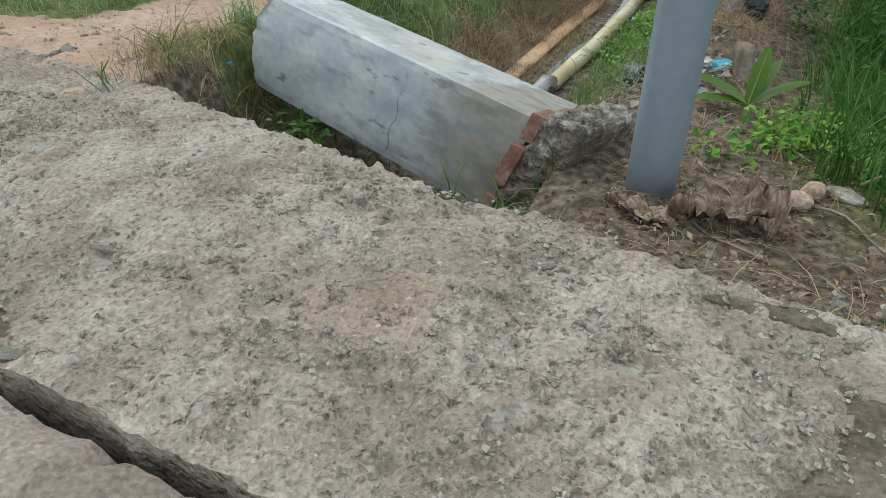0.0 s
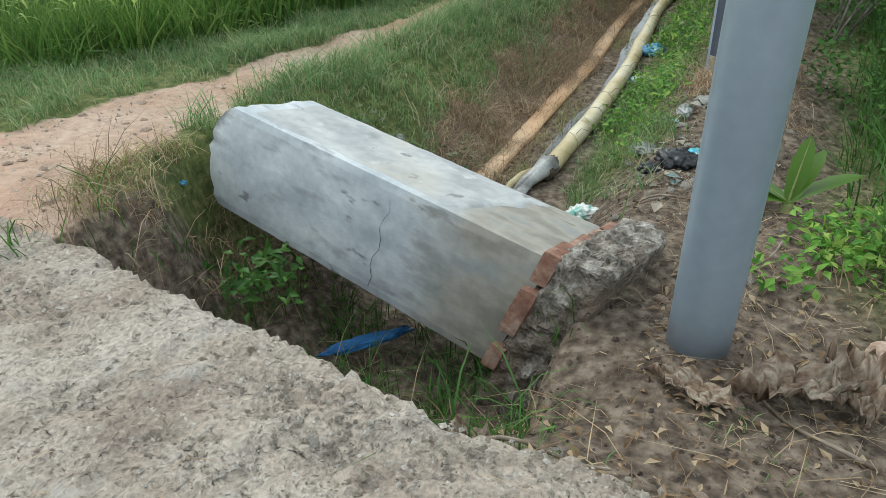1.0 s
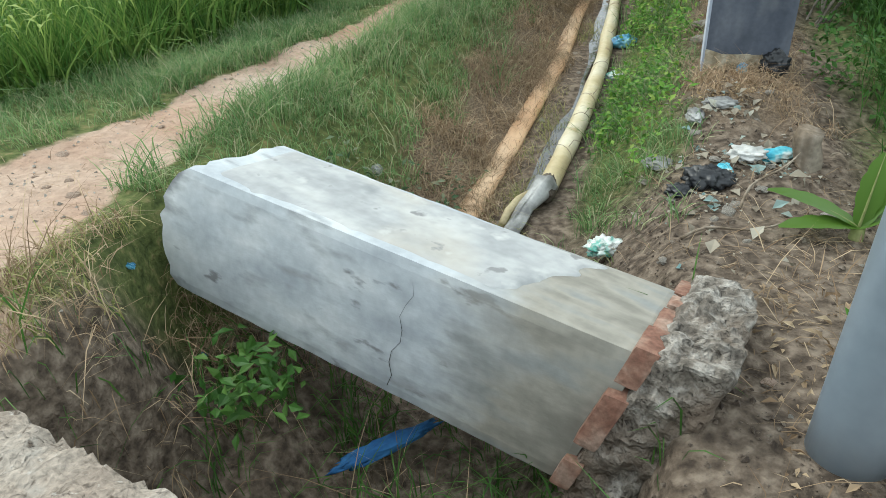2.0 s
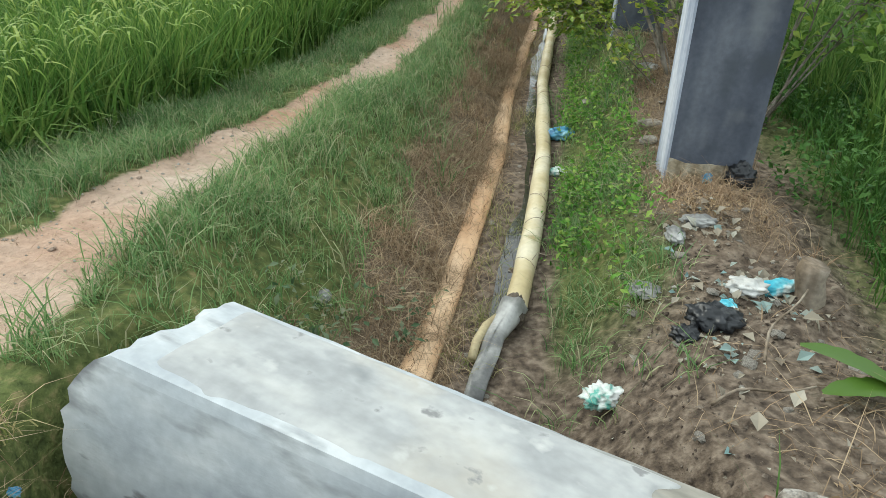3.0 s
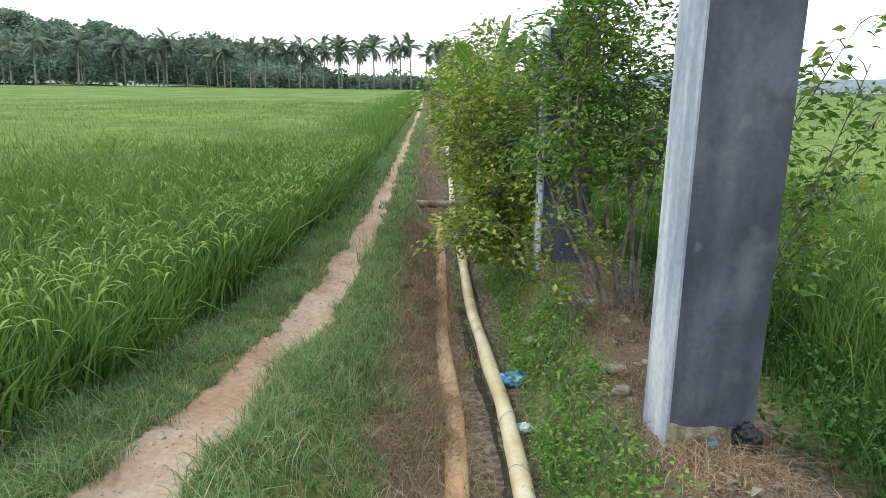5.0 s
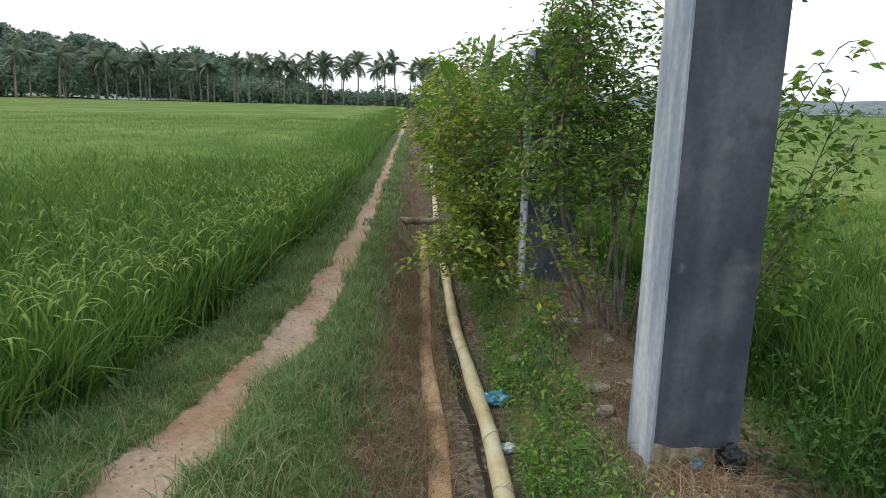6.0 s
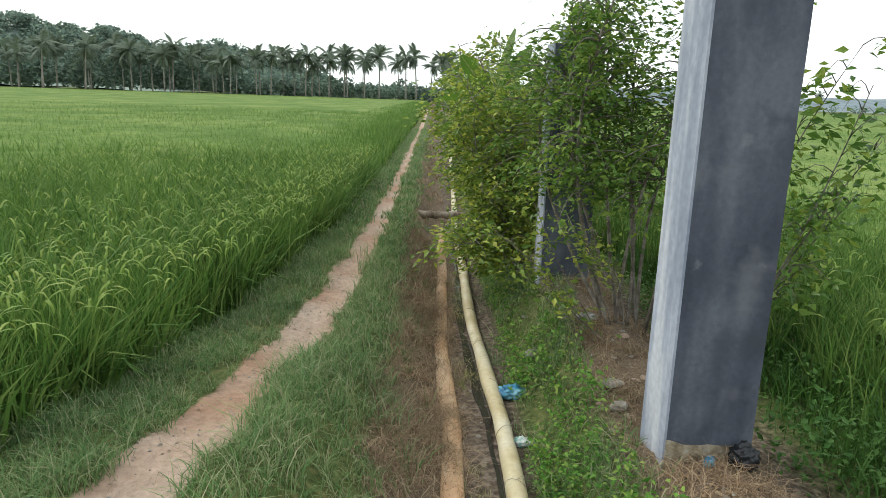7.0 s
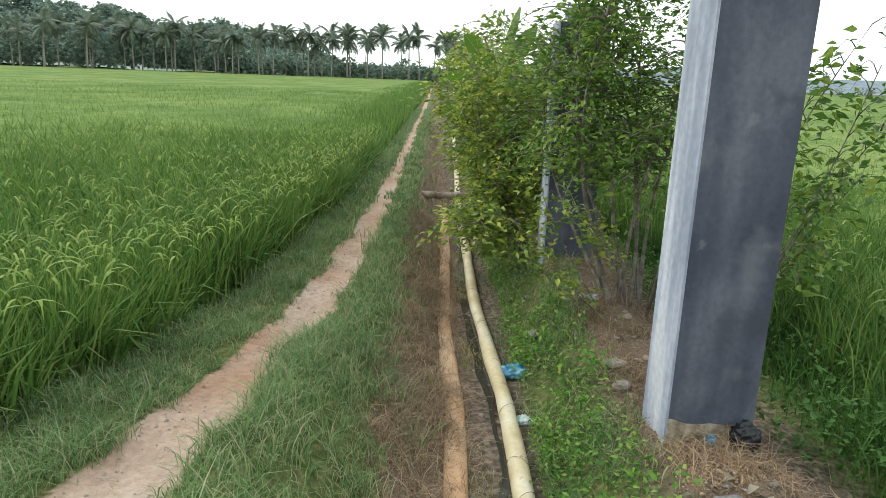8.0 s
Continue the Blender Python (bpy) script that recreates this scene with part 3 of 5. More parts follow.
hose("round_hose", (ROUND_Y, ROUND_X), 4.68, 24, 0.004, 0.049, 0.9, M_HOSE2, "round pale yellow water-filled hose lying in the ditch")


# ---- grass, rice and weeds as blades ----
def blades(name, P, H, W, material, lean=0.35, droop=0.3, segs=2, label="", category="grass", parent=None):
    """n curved blades in one mesh. P (n, 3) feet, H heights, W widths."""
    n = len(P)
    H, W = np.broadcast_to(H, n), np.broadcast_to(W, n)
    a = rnd(0, 2 * np.pi, n)
    d = np.stack([np.cos(a), np.sin(a), 0 * a], 1)
    b = rnd(0, 2 * np.pi, n)
    w = np.stack([np.cos(b), np.sin(b), 0 * b], 1)
    ln = np.abs(rng.normal(lean, lean * 0.5, n))
    dr = np.abs(rng.normal(droop, droop * 0.5, n))
    rows = []
    for k in range(segs + 1):
        t = k / segs
        c = P + d * (H * ln * t * t)[:, None] + np.array([0, 0, 1.0]) * (H * (t - dr * t * t * t))[:, None]
        if k == segs:
            rows.append(c[:, None])
        else:
            wd = (W * (1 - 0.55 * t * t) / 2 * (0.7 if k == 0 else 1))[:, None]
            rows.append(np.stack([c - w * wd, c + w * wd], 1))
    V = np.concatenate(rows, 1)
    m = V.shape[1]
    tri = []
    for k in range(segs - 1):
        i = 2 * k
        tri += [(i, i + 1, i + 3), (i, i + 3, i + 2)]
    i = 2 * (segs - 1)
    tri.append((i, i + 1, i + 2))
    F = (np.arange(n)[:, None, None] * m + np.array(tri)[None]).reshape(-1, 3)
    return np_object(name, V.reshape(-1, 3), F, material, parent, True, label, category, "", "stuff")


def scatter(x0, x1, y0, y1, per_m2, mask):
    n = int((x1 - x0) * (y1 - y0) * per_m2)
    x, y = rnd(x0, x1, n), rnd(y0, y1, n)
    keep = rng.random(n) < mask(x, y)
    x, y = x[keep], y[keep]
    return np.stack([x, y, height(x, y) - 0.005], 1)


def tufts(P, each, spread):
    Q = np.repeat(P, each, 0)
    Q[:, :2] += rng.normal(0, spread, (len(Q), 2))
    return Q


left_field = lambda x, y: (x < rice_edge(y) + 0.06 * vnoise(y * 6, 0 * y, 8)).astype(float)
P = tufts(scatter(-8, -2.7, 2.0, 16, 56, left_field), 24, 0.035)
P[:, 2] = -0.06
blades("rice_stand_near", P, rnd(0.55, 0.86, len(P)), rnd(0.010, 0.019, len(P)), M_RICE, 0.40, 0.38, 3, "tall green rice plants nearing harvest", "rice")
P = tufts(scatter(-5.2, -2.7, 2.6, 15, 130, lambda x, y: left_field(x, y) * (x > rice_edge(y) - 0.55)), 20, 0.03)
P[:, 2] = -0.06
blades("rice_stand_edge", P, rnd(0.45, 0.8, len(P)), rnd(0.008, 0.014, len(P)), M_RICE, 0.22, 0.15, 3, "dense green rice stems at the field's edge", "rice")
P = scatter(-30, -2.5, 2, 46, 240, lambda x, y: left_field(x, y) * ((x < -8) | (y > 16)) * np.exp(-((np.maximum(0, -x - 8)) / 12)))
P[:, 2] = 0.0
blades("rice_stand_mid", P, rnd(0.56, 0.76, len(P)), rnd(0.014, 0.028, len(P)), M_RICE, 0.25, 0.2, 2, "green rice field", "rice")
P = scatter(-6, -2.5, 46, 150, 60, left_field)
P[:, 2] = 0.0
blades("rice_stand_far", P, rnd(0.56, 0.76, len(P)), rnd(0.04, 0.08, len(P)), M_RICE, 0.25, 0.2, 2, "green rice field", "rice")
right_field = lambda x, y: (x > 0.35 + 0.25 * vnoise(y * 2, 0 * y, 9) + 0.35 * (y < 5)).astype(float)
P = tufts(scatter(0.2, 5, 3.6, 12, 34, right_field), 22, 0.04)
P[:, 2] = -0.08
blades("rice_stand_near", P, rnd(0.5, 0.72, len(P)), rnd(0.006, 0.012, len(P)), M_RICE, 0.3, 0.2, 3, "tall green rice plants beyond the mound", "rice")
P = scatter(0.3, 30, 3, 40, 90, lambda x, y: right_field(x, y) * ((x > 5) | (y > 12)))
P[:, 2] = 0.0
blades("rice_stand_mid", P, rnd(0.48, 0.64, len(P)), rnd(0.014, 0.03, len(P)), M_RICE, 0.25, 0.2, 2, "green rice field", "rice")

# far rice: the closed canopy of the fields
M_CANOPY = surface("rice_canopy", [(0.098, 0.158, 0.038), (0.13, 0.195, 0.05), (0.17, 0.225, 0.065)], 0.25, 7.0, 0.95, spec=0.08, relief=0.08, stretch=(1, 1, 1))


def canopy(side):
    t = np.linspace(0, 1, 150)
    off = 0.5 + 700 * t ** 3.4
    ys = np.concatenate([np.linspace(-8 if side < 0 else 3.6, 16, 90), 16 + 215 * np.linspace(0, 1, 91)[1:] ** 2])
    O, Y = np.meshgrid(off, ys, indexing="ij")
    X = rice_edge(Y) - O if side < 0 else 0.9 + O + 0.1 * vnoise(Y * 3, 0 * Y, 6)
    top = 0.12 + 0.16 * sstep(0.5, 3.0, O) + (0.24 if side < 0 else 0.18) * sstep(4, 16, np.hypot(O, np.maximum(0, Y - 4)))
    Z = top + 0.05 * fbm(X, Y, 2.2, 3, 71)
    V = np.stack([X.ravel(), Y.ravel(), Z.ravel()], 1)
    F = grid_faces(len(off), len(ys))
    return np_object("rice_canopy", V, F[:, ::-1] if side < 0 else F, M_CANOPY, smooth=True, label="even green canopy of a rice field", category="rice", kind="stuff")


canopy(-1)
canopy(1)
# rice ears, bowed with grain
def ears(name, P, H, material, label):
    n = len(P)
    a = rnd(0, 2 * np.pi, n)
    d = np.stack([np.cos(a), np.sin(a), 0 * a], 1)
    w = np.stack([-np.sin(a), np.cos(a), 0 * a], 1)
    segs, rows = 6, []
    L = rnd(0.10, 0.18, n)
    for k in range(segs + 1):
        t = k / segs
        th = 0.5 + 2.3 * t
        c = P + np.array([0, 0, 1.0]) * (H + L * (np.sin(th) - 0.48) * 0.55)[:, None] + d * (L * (1.0 - np.cos(th)) * 0.6)[:, None]
        wd = 0.0015 + 0.0065 * math.sin(math.pi * min(1, t + 0.12)) * (1 if k % 2 else 0.55)
        rows.append(np.stack([c - w * wd, c + w * wd], 1))
    V = np.concatenate(rows, 1)
    tri = []
    for k in range(segs):
        i = 2 * k
        tri += [(i, i + 1, i + 3), (i, i + 3, i + 2)]
    F = (np.arange(n)[:, None, None] * (2 * segs + 2) + np.array(tri)[None]).reshape(-1, 3)
    return np_object(name, V.reshape(-1, 3), F, material, None, False, label, "rice", "", "stuff")


P = scatter(-7, -2.65, 2.5, 16, 150, lambda x, y: left_field(x - 0.1, y) * (0.15 + np.exp(-np.maximum(0, rice_edge(y) - x - 0.1) / 0.6)))
P[:, 2] = -0.06
ears("rice_ears", P, rnd(0.56, 0.72, len(P)), M_GRAIN, "bowed yellow-green ears of ripening rice")
P = scatter(0.4, 4, 4.2, 12, 30, lambda x, y: right_field(x, y))
P[:, 2] = -0.08
ears("rice_ears", P, rnd(0.5, 0.64, len(P)), M_GRAIN, "bowed yellow-green ears of ripening rice")


# ---- verge plants ----
def bank_mask(x, y):
    """Turf of the bund and of the bank between path and ditch."""
    p, t, s = cover(x, y)
    patch = 0.72 + 0.3 * np.clip(1.6 * fbm(x, y, 1.6, 2, 81), -1, 1)
    side = (x < -1.5) & (x > rice_edge(y) - 0.12) & (y > 2.55) & ~((x > -2.4) & (y < 3.42))
    return side * np.clip(t - 1.3 * p, 0, 1) * np.maximum(0, 1 - 0.85 * s) * patch


P = tufts(scatter(-5.2, -1.5, 2.5, 10, 520, bank_mask), 17, 0.022)
blades("verge_grass", P, rnd(0.035, 0.15, len(P)) * (1 + 0.5 * np.clip(fbm(P[:, 0], P[:, 1], 2.2, 2, 83), -0.6, 1)), rnd(0.0025, 0.0055, len(P)), M_GRASS, 0.7, 0.3, 2, "short trodden grass on the bund and ditch bank", "grass")
P = tufts(scatter(-3.3, -1.6, 10, 34, 190, bank_mask), 11, 0.035)
blades("verge_grass_far", P, rnd(0.05, 0.13, len(P)), rnd(0.008, 0.016, len(P)), M_GRASS, 0.6, 0.3, 2, "short grass along the far path", "grass")
P = tufts(scatter(-2.5, -1.65, 2.9, 9, 30, lambda x, y: bank_mask(x, y) * (y > 3.5)), 30, 0.05)
blades("grass_tufts", P, rnd(0.10, 0.24, len(P)), rnd(0.003, 0.0055, len(P)), M_GRASS, 0.6, 0.35, 3, "longer grass tufts on the ditch bank", "grass")
P = tufts(scatter(-2.5, -1.75, 2.55, 3.6, 210, lambda x, y: (((x + 2.05) / 0.19) ** 2 + ((y - 3.08) / 0.46) ** 2 < 1) & (height(x, y) > 0.2)), 16, 0.025)
blades("bank_grass", P, rnd(0.03, 0.09, len(P)), rnd(0.003, 0.005, len(P)), M_OLIVE, 0.8, 0.4, 3, "dry-tipped grass clump at the pit's edge", "grass")
P = tufts(scatter(-2.4, -1.72, 2.6, 3.45, 230, lambda x, y: ((x + 2.0) / 0.22) ** 2 + ((y - 3.06) / 0.5) ** 2 < 1), 16, 0.03)
blades("bank_straw", P, rnd(0.05, 0.17, len(P)), 0.003, M_STRAW, 1.0, 0.6, 3, "dead straw hanging over the pit", "straw")

straw_mask = lambda x, y: cover(x, y)[2] * (0.45 + 0.55 * np.clip(1.5 * fbm(x, y, 2.0, 2, 91), -0.3, 1)) * (x < -1.4)
P = tufts(scatter(-2.15, -1.42, 3.6, 11, 1000, straw_mask), 12, 0.03)
blades("dead_ditch_grass", P, rnd(0.05, 0.15, len(P)), rnd(0.002, 0.004, len(P)), M_STRAW, 1.1, 0.75, 3, "brown dead grass matted on the ditch side", "straw")
P = tufts(scatter(-2.0, -1.42, 11, 26, 60, straw_mask), 8, 0.05)
blades("dead_ditch_grass_far", P, rnd(0.08, 0.18, len(P)), 0.008, M_STRAW, 1.1, 0.75, 2, "brown dead grass matted on the ditch side", "straw")
P = tufts(scatter(-0.9, -0.05, 4.4, 9, 800, lambda x, y: cover(x, y)[2] * (fbm(x, y, 2.6, 2, 95) > -0.1) * ~((x > -0.66) & (x < -0.24) & (y > 5.48) & (y < 5.82))), 9, 0.035)
blades("mound_straw", P, rnd(0.05, 0.14, len(P)), 0.003, M_STRAW, 1.3, 0.85, 3, "dry straw lying on the pillar mounds", "straw")
P = tufts(scatter(-1.14, -0.6, 4.0, 12, 420, lambda x, y: (0.3 + 0.7 * (fbm(x, y, 1.8, 2, 96) > 0)) * (cover(x, y)[1] + 0.15)), 11, 0.03)
blades("ditch_grass", P, rnd(0.05, 0.16, len(P)), rnd(0.003, 0.006, len(P)), M_GRASS, 0.7, 0.35, 3, "fresh grass on the ditch's far side", "grass")
P = tufts(scatter(-1.47, -1.3, 4.3, 12, 230, lambda x, y: (fbm(x, y, 1.4, 2, 97) > -0.1) * 1.0), 10, 0.025)
blades("ditch_bed_grass", P, rnd(0.03, 0.11, len(P)), 0.003, M_OLIVE, 0.7, 0.4, 3, "grass growing between the hoses", "grass")
P = tufts(scatter(-0.05, 0.9, 3.1, 12, 90, lambda x, y: cover(x, y)[1] * sstep(-0.05, 0.2, x - 0.15 * (y > 6))), 14, 0.035)
blades("field_edge_grass", P, rnd(0.15, 0.42, len(P)), rnd(0.004, 0.008, len(P)), M_DEEP, 0.45, 0.3, 3, "tall dark grass at the field's edge", "grass")
P = tufts(scatter(-1.95, -0.62, 2.42, 3.35, 95, lambda x, y: 0.9 + 0 * x), 11, 0.035)
P[:, 2] = height(P[:, 0], P[:, 1])
blades("pit_grass", P, rnd(0.08, 0.28, len(P)), rnd(0.003, 0.006, len(P)), M_DEEP, 0.6, 0.45, 3, "lush dark grass growing in the pit", "grass")
P = tufts(scatter(-2.0, -0.8, 2.42, 3.3, 80, lambda x, y: (fbm(x, y, 3, 2, 98) > 0.1) * 1.0), 8, 0.05)
blades("pit_straw", P, rnd(0.1, 0.28, len(P)), 0.003, M_STRAW, 0.9, 0.6, 3, "dead stalks in the pit", "straw")
P = scatter(-0.85, 0.6, 2.28, 4.6, 900, lambda x, y: 0.35 + 0.5 * (fbm(x, y, 3, 2, 99) > 0))
P = P[~((P[:, 0] < -0.55) & (P[:, 1] > 2.75) & (P[:, 1] < 3.7))]
blades("chopped_straw", P, rnd(0.02, 0.09, len(P)), rnd(0.002, 0.004, len(P)), M_STRAW, 2.2, 0.93, 2, "dry straw and twigs strewn on the soil", "straw")
P = tufts(scatter(-0.8, 0.35, 2.3, 2.75, 30, lambda x, y: (fbm(x, y, 4, 2, 101) > 0.15) * 1.0), 14, 0.03)
blades("soil_sprouts", P, rnd(0.015, 0.05, len(P)), 0.003, M_GRASS, 0.9, 0.3, 2, "small green sprouts on the soil", "grass")


def leaves_arrays(P, size, up=0.5, fold=0.25, slim=0.5, out=None):
    """Folded diamond leaves (6 verts, 4 tris) at P; out: the way each one points, or None."""
    n = len(P)
    size = np.broadcast_to(size, n)[:, None]
    d = rng.normal(0, 1, (n, 3)) if out is None else out + rng.normal(0, 0.55, (n, 3))
    d[:, 2] = d[:, 2] * 0.6 + (0 if out is None else -0.1)
    d /= np.linalg.norm(d, axis=1)[:, None] + 1e-9
    nz = rng.normal(0, 0.6, (n, 3)) + np.array([0, 0, up + 0.3])
    w = np.cross(d, nz)
    w /= np.linalg.norm(w, axis=1)[:, None] + 1e-9
    nn = np.cross(w, d)
    V = np.stack([P, P + d * size * 0.45 + w * size * slim * 0.5 + nn * size * fold * 0.3, P + d * size - nn * size * 0.12,
                  P + d * size * 0.45 - w * size * slim * 0.5 + nn * size * fold * 0.3, P + d * size * 0.48], 1)
    tri = np.array([(0, 4, 1), (1, 4, 2), (0, 3, 4), (3, 2, 4)])
    F = (np.arange(n)[:, None, None] * 5 + tri[None]).reshape(-1, 3)
    return V.reshape(-1, 3), F


def weed_patch(name, P, size, tall, material, label):
    Q = tufts(P, 9, 0.03)
    Q[:, 2] += rnd(0.01, 1.0, len(Q)) * tall
    V, F = leaves_arrays(Q, rnd(size * 0.6, size * 1.3, len(Q)), 1.0)
    return np_object(name, V, F, material, None, False, label, "weeds", "", "stuff")


weed_patch("ditch_weeds", scatter(-1.12, -0.64, 4.4, 11, 620, lambda x, y: np.clip(0.4 + fbm(x, y, 1.7, 2, 111), 0, 1) * sstep(-0.68, -0.9, x)), 0.032, 0.13, M_WEED, "bright green creeping weeds on the ditch side")
weed_patch("ditch_weeds_tall", scatter(-1.06, -0.70, 4.9, 7.4, 230, lambda x, y: np.clip(fbm(x, y, 1.9, 2, 115) + 0.3, 0, 1)), 0.036, 0.22, M_WEED, "taller bright weeds on the ditch side")
P = tufts(scatter(-1.2, -1.1, 4.8, 9, 40, lambda x, y: 0.8 + 0 * x), 7, 0.02)
blades("hose_grass", P, rnd(0.10, 0.22, len(P)), 0.004, M_GRASS, 0.9, 0.4, 3, "grass leaning over the round hose", "grass")
weed_patch("verge_weeds", scatter(-0.32, 0.75, 3.3, 4.0, 330, lambda x, y: np.clip(0.6 + 1.2 * fbm(x, y, 2.2, 2, 112), 0, 1)), 0.042, 0.10, M_WEED, "low leafy weeds behind the pole")
weed_patch("field_edge_weeds", scatter(-0.15, 0.9, 4.3, 9, 210, lambda x, y: np.clip(0.3 + 1.2 * fbm(x, y, 1.3, 2, 113), 0, 1)), 0.04, 0.30, M_DEEP, "leafy weeds among tall grass beyond the pillars")
weed_patch("bank_weeds", scatter(-2.05, -1.62, 3.75, 4.75, 260, lambda x, y: np.clip(fbm(x, y, 2.4, 2, 114) + 0.2, 0, 1)), 0.036, 0.12, M_DUSTY, "grey-green weeds on the bank behind the fallen pillar")
weed_patch("pit_weeds", rng.normal((-1.70, 3.0, 0.03), (0.06, 0.06, 0.03), (15, 3)), 0.05, 0.13, M_DEEP, "broad-leaved green weed sprouting in the pit")


# ---- shrubs along the ditch ----
M_BARK = surface("grey_brown_bark", [(0.11, 0.095, 0.075), (0.17, 0.15, 0.125), (0.24, 0.215, 0.185)], 12, 60, 0.95, relief=0.003)
M_LEAF_DARK = leaf_mat("dark_citrus_leaves", [(0.065, 0.135, 0.026), (0.105, 0.205, 0.036), (0.165, 0.275, 0.05), (0.30, 0.38, 0.07)], 0.45, 0.38, 0.3)
M_LEAF_LIGHT = leaf_mat("light_citrus_leaves", [(0.09, 0.165, 0.025), (0.16, 0.25, 0.035), (0.26, 0.34, 0.05), (0.45, 0.46, 0.08)], 0.45, 0.35, 0.4)


def shrub(root, tall, spread, stems, twigs, per_twig, leaf, material, label, lean=(0, 0), low=0.25, seed=1, extra=()):
    """Stems from one root, twigs off them, leaves round the twigs; extra: further limbs as end points."""
    r = random.Random(seed)
    ob = empty("shrub", pose(*root), label, "shrub", "shrubs along the ditch")
    ends = []
    for i in range(stems):
        a = 2 * math.pi * (i + r.random() * 0.7) / stems
        k = spread * (0.35 + 0.5 * r.random())
        ends.append(Vector((math.cos(a) * k + lean[0], math.sin(a) * k * 0.8 + lean[1], tall * (0.75 + 0.3 * r.random()))))
    ends += [Vector(e) for e in extra]
    lines, feet, outs = [], [], []
    for i, e in enumerate(ends):
        bend = Vector((r.uniform(-0.2, 0.2), r.uniform(-0.2, 0.2), 0)) * tall * 0.6
        start = Vector((r.uniform(-0.1, 0.1), r.uniform(-0.1, 0.1), -0.08))
        pts = [start.lerp(e, t) + bend * math.sin(math.pi * t) + Vector((0, 0, 0.15 * tall * t * (1 - t))) for t in np.linspace(0, 1, 10)]
        lines.append((pts, np.linspace(0.0145, 0.0045, 10) * (tall / 2.4)))
        for j in range(twigs):
            t = low + (1 - low) * (j + r.random()) / twigs
            f = t * 9
            p = pts[int(min(8, f))].lerp(pts[int(min(8, f)) + 1], f - int(min(8, f)))
            ang = r.uniform(0, 2 * math.pi)
            d = Vector((math.cos(ang), math.sin(ang), r.uniform(-0.35, 0.7))).normalized() * spread * r.uniform(0.3, 0.75) * (1.1 - 0.5 * t)
            q = [p + d * u + Vector((0, 0, 0.06 * math.sin(3 * u) - 0.10 * spread * u * u)) for u in np.linspace(0, 1, 5)]
            lines.append((q, np.linspace(0.006, 0.0018, 5) * (tall / 2.4)))
            for _ in range(per_twig):
                u = r.uniform(0.15, 1.0)
                c = p + d * u + Vector((r.gauss(0, 0.045), r.gauss(0, 0.045), r.gauss(0, 0.045) - 0.1 * spread * u * u))
                feet.append(c)
                outs.append(d.normalized())
    tubes("wood", lines, M_BARK, ob, sides=5)
    P, O = np.array(feet), np.array(outs)
    V, F = leaves_arrays(P, np.array([leaf * r.uniform(0.55, 1.3) for _ in feet]), 0.6, 0.3, 0.5, O)
    np_object("foliage", V, F, material, ob)
    return ob


shrub((-0.31, 7.25, -0.02), 2.5, 0.9, 5, 34, 44, 0.05, M_LEAF_DARK, "tall dark green citrus shrub with thin grey stems", lean=(0.16, 0), low=0.42, seed=3,
      extra=((-0.5, 0.9, 1.9), (-0.4, 0.5, 2.5), (0.1, -0.3, 2.9), (-0.1, 0.5, 2.95), (-0.45, 0.1, 2.2)))
shrub((-0.42, 7.12, -0.02), 0.9, 0.32, 2, 8, 12, 0.055, M_LEAF_LIGHT, "low bare branches reaching out before the grey pillar", lean=(-0.3, 0), low=0.55, seed=4,
      extra=((-0.7, 0.05, 0.55), (-0.85, 0.25, 0.75), (-0.6, 0.1, 1.0), (-0.5, 0.0, 0.42)))
shrub((-0.85, 9.15, 0.08), 1.85, 0.85, 9, 26, 40, 0.058, M_LEAF_LIGHT, "yellow-green leafy shrub leaning over the hoses", lean=(-0.2, 0), low=0.12, seed=5,
      extra=((-0.5, -0.8, 0.42), (-0.4, -0.8, 0.75), (-0.55, 0.0, 1.1), (-0.6, -1.1, 0.36), (-0.2, -0.6, 1.5), (-0.5, -0.4, 1.5)))
shrub((-0.75, 10.6, 0.05), 2.0, 0.95, 9, 24, 30, 0.075, M_LEAF_LIGHT, "light green leafy shrub", lean=(-0.1, 0), low=0.12, seed=7)
shrub((-0.7, 13.2, 0.0), 2.1, 1.05, 8, 20, 22, 0.10, M_LEAF_DARK, "green leafy shrub further down the ditch", low=0.1, seed=9)
shrub((-0.6, 16.8, 0.0), 2.3, 1.1, 8, 16, 20, 0.13, M_LEAF_LIGHT, "light green leafy shrub further down the ditch", low=0.1, seed=11)
shrub((-0.5, 22.0, 0.0), 2.5, 1.3, 8, 14, 20, 0.17, M_LEAF_DARK, "green leafy shrub further down the ditch", low=0.1, seed=13)
shrub((-0.02, 6.55, -0.05), 1.3, 0.5, 2, 12, 12, 0.075, M_LEAF_DARK, "sparse open shrub with bent bare branches", lean=(0.3, 0.1), low=0.5, seed=15,
      extra=((0.60, 0.0, 1.95), (0.85, 0.1, 1.45), (0.62, -0.1, 1.15), (0.40, 0.1, 1.6), (0.72, 0.05, 1.75), (0.45, 0.0, 0.75)))


# ---- banana plants ----
M_BANANA = leaf_mat("banana_leaf", [(0.085, 0.175, 0.025), (0.12, 0.22, 0.035)], 0.4, 0.45, 0.45)
M_STEM = surface("banana_stem", [(0.16, 0.20, 0.06), (0.24, 0.26, 0.10), (0.30, 0.26, 0.15)], 8, 40, 0.7, stretch=(1, 1, 0.2))


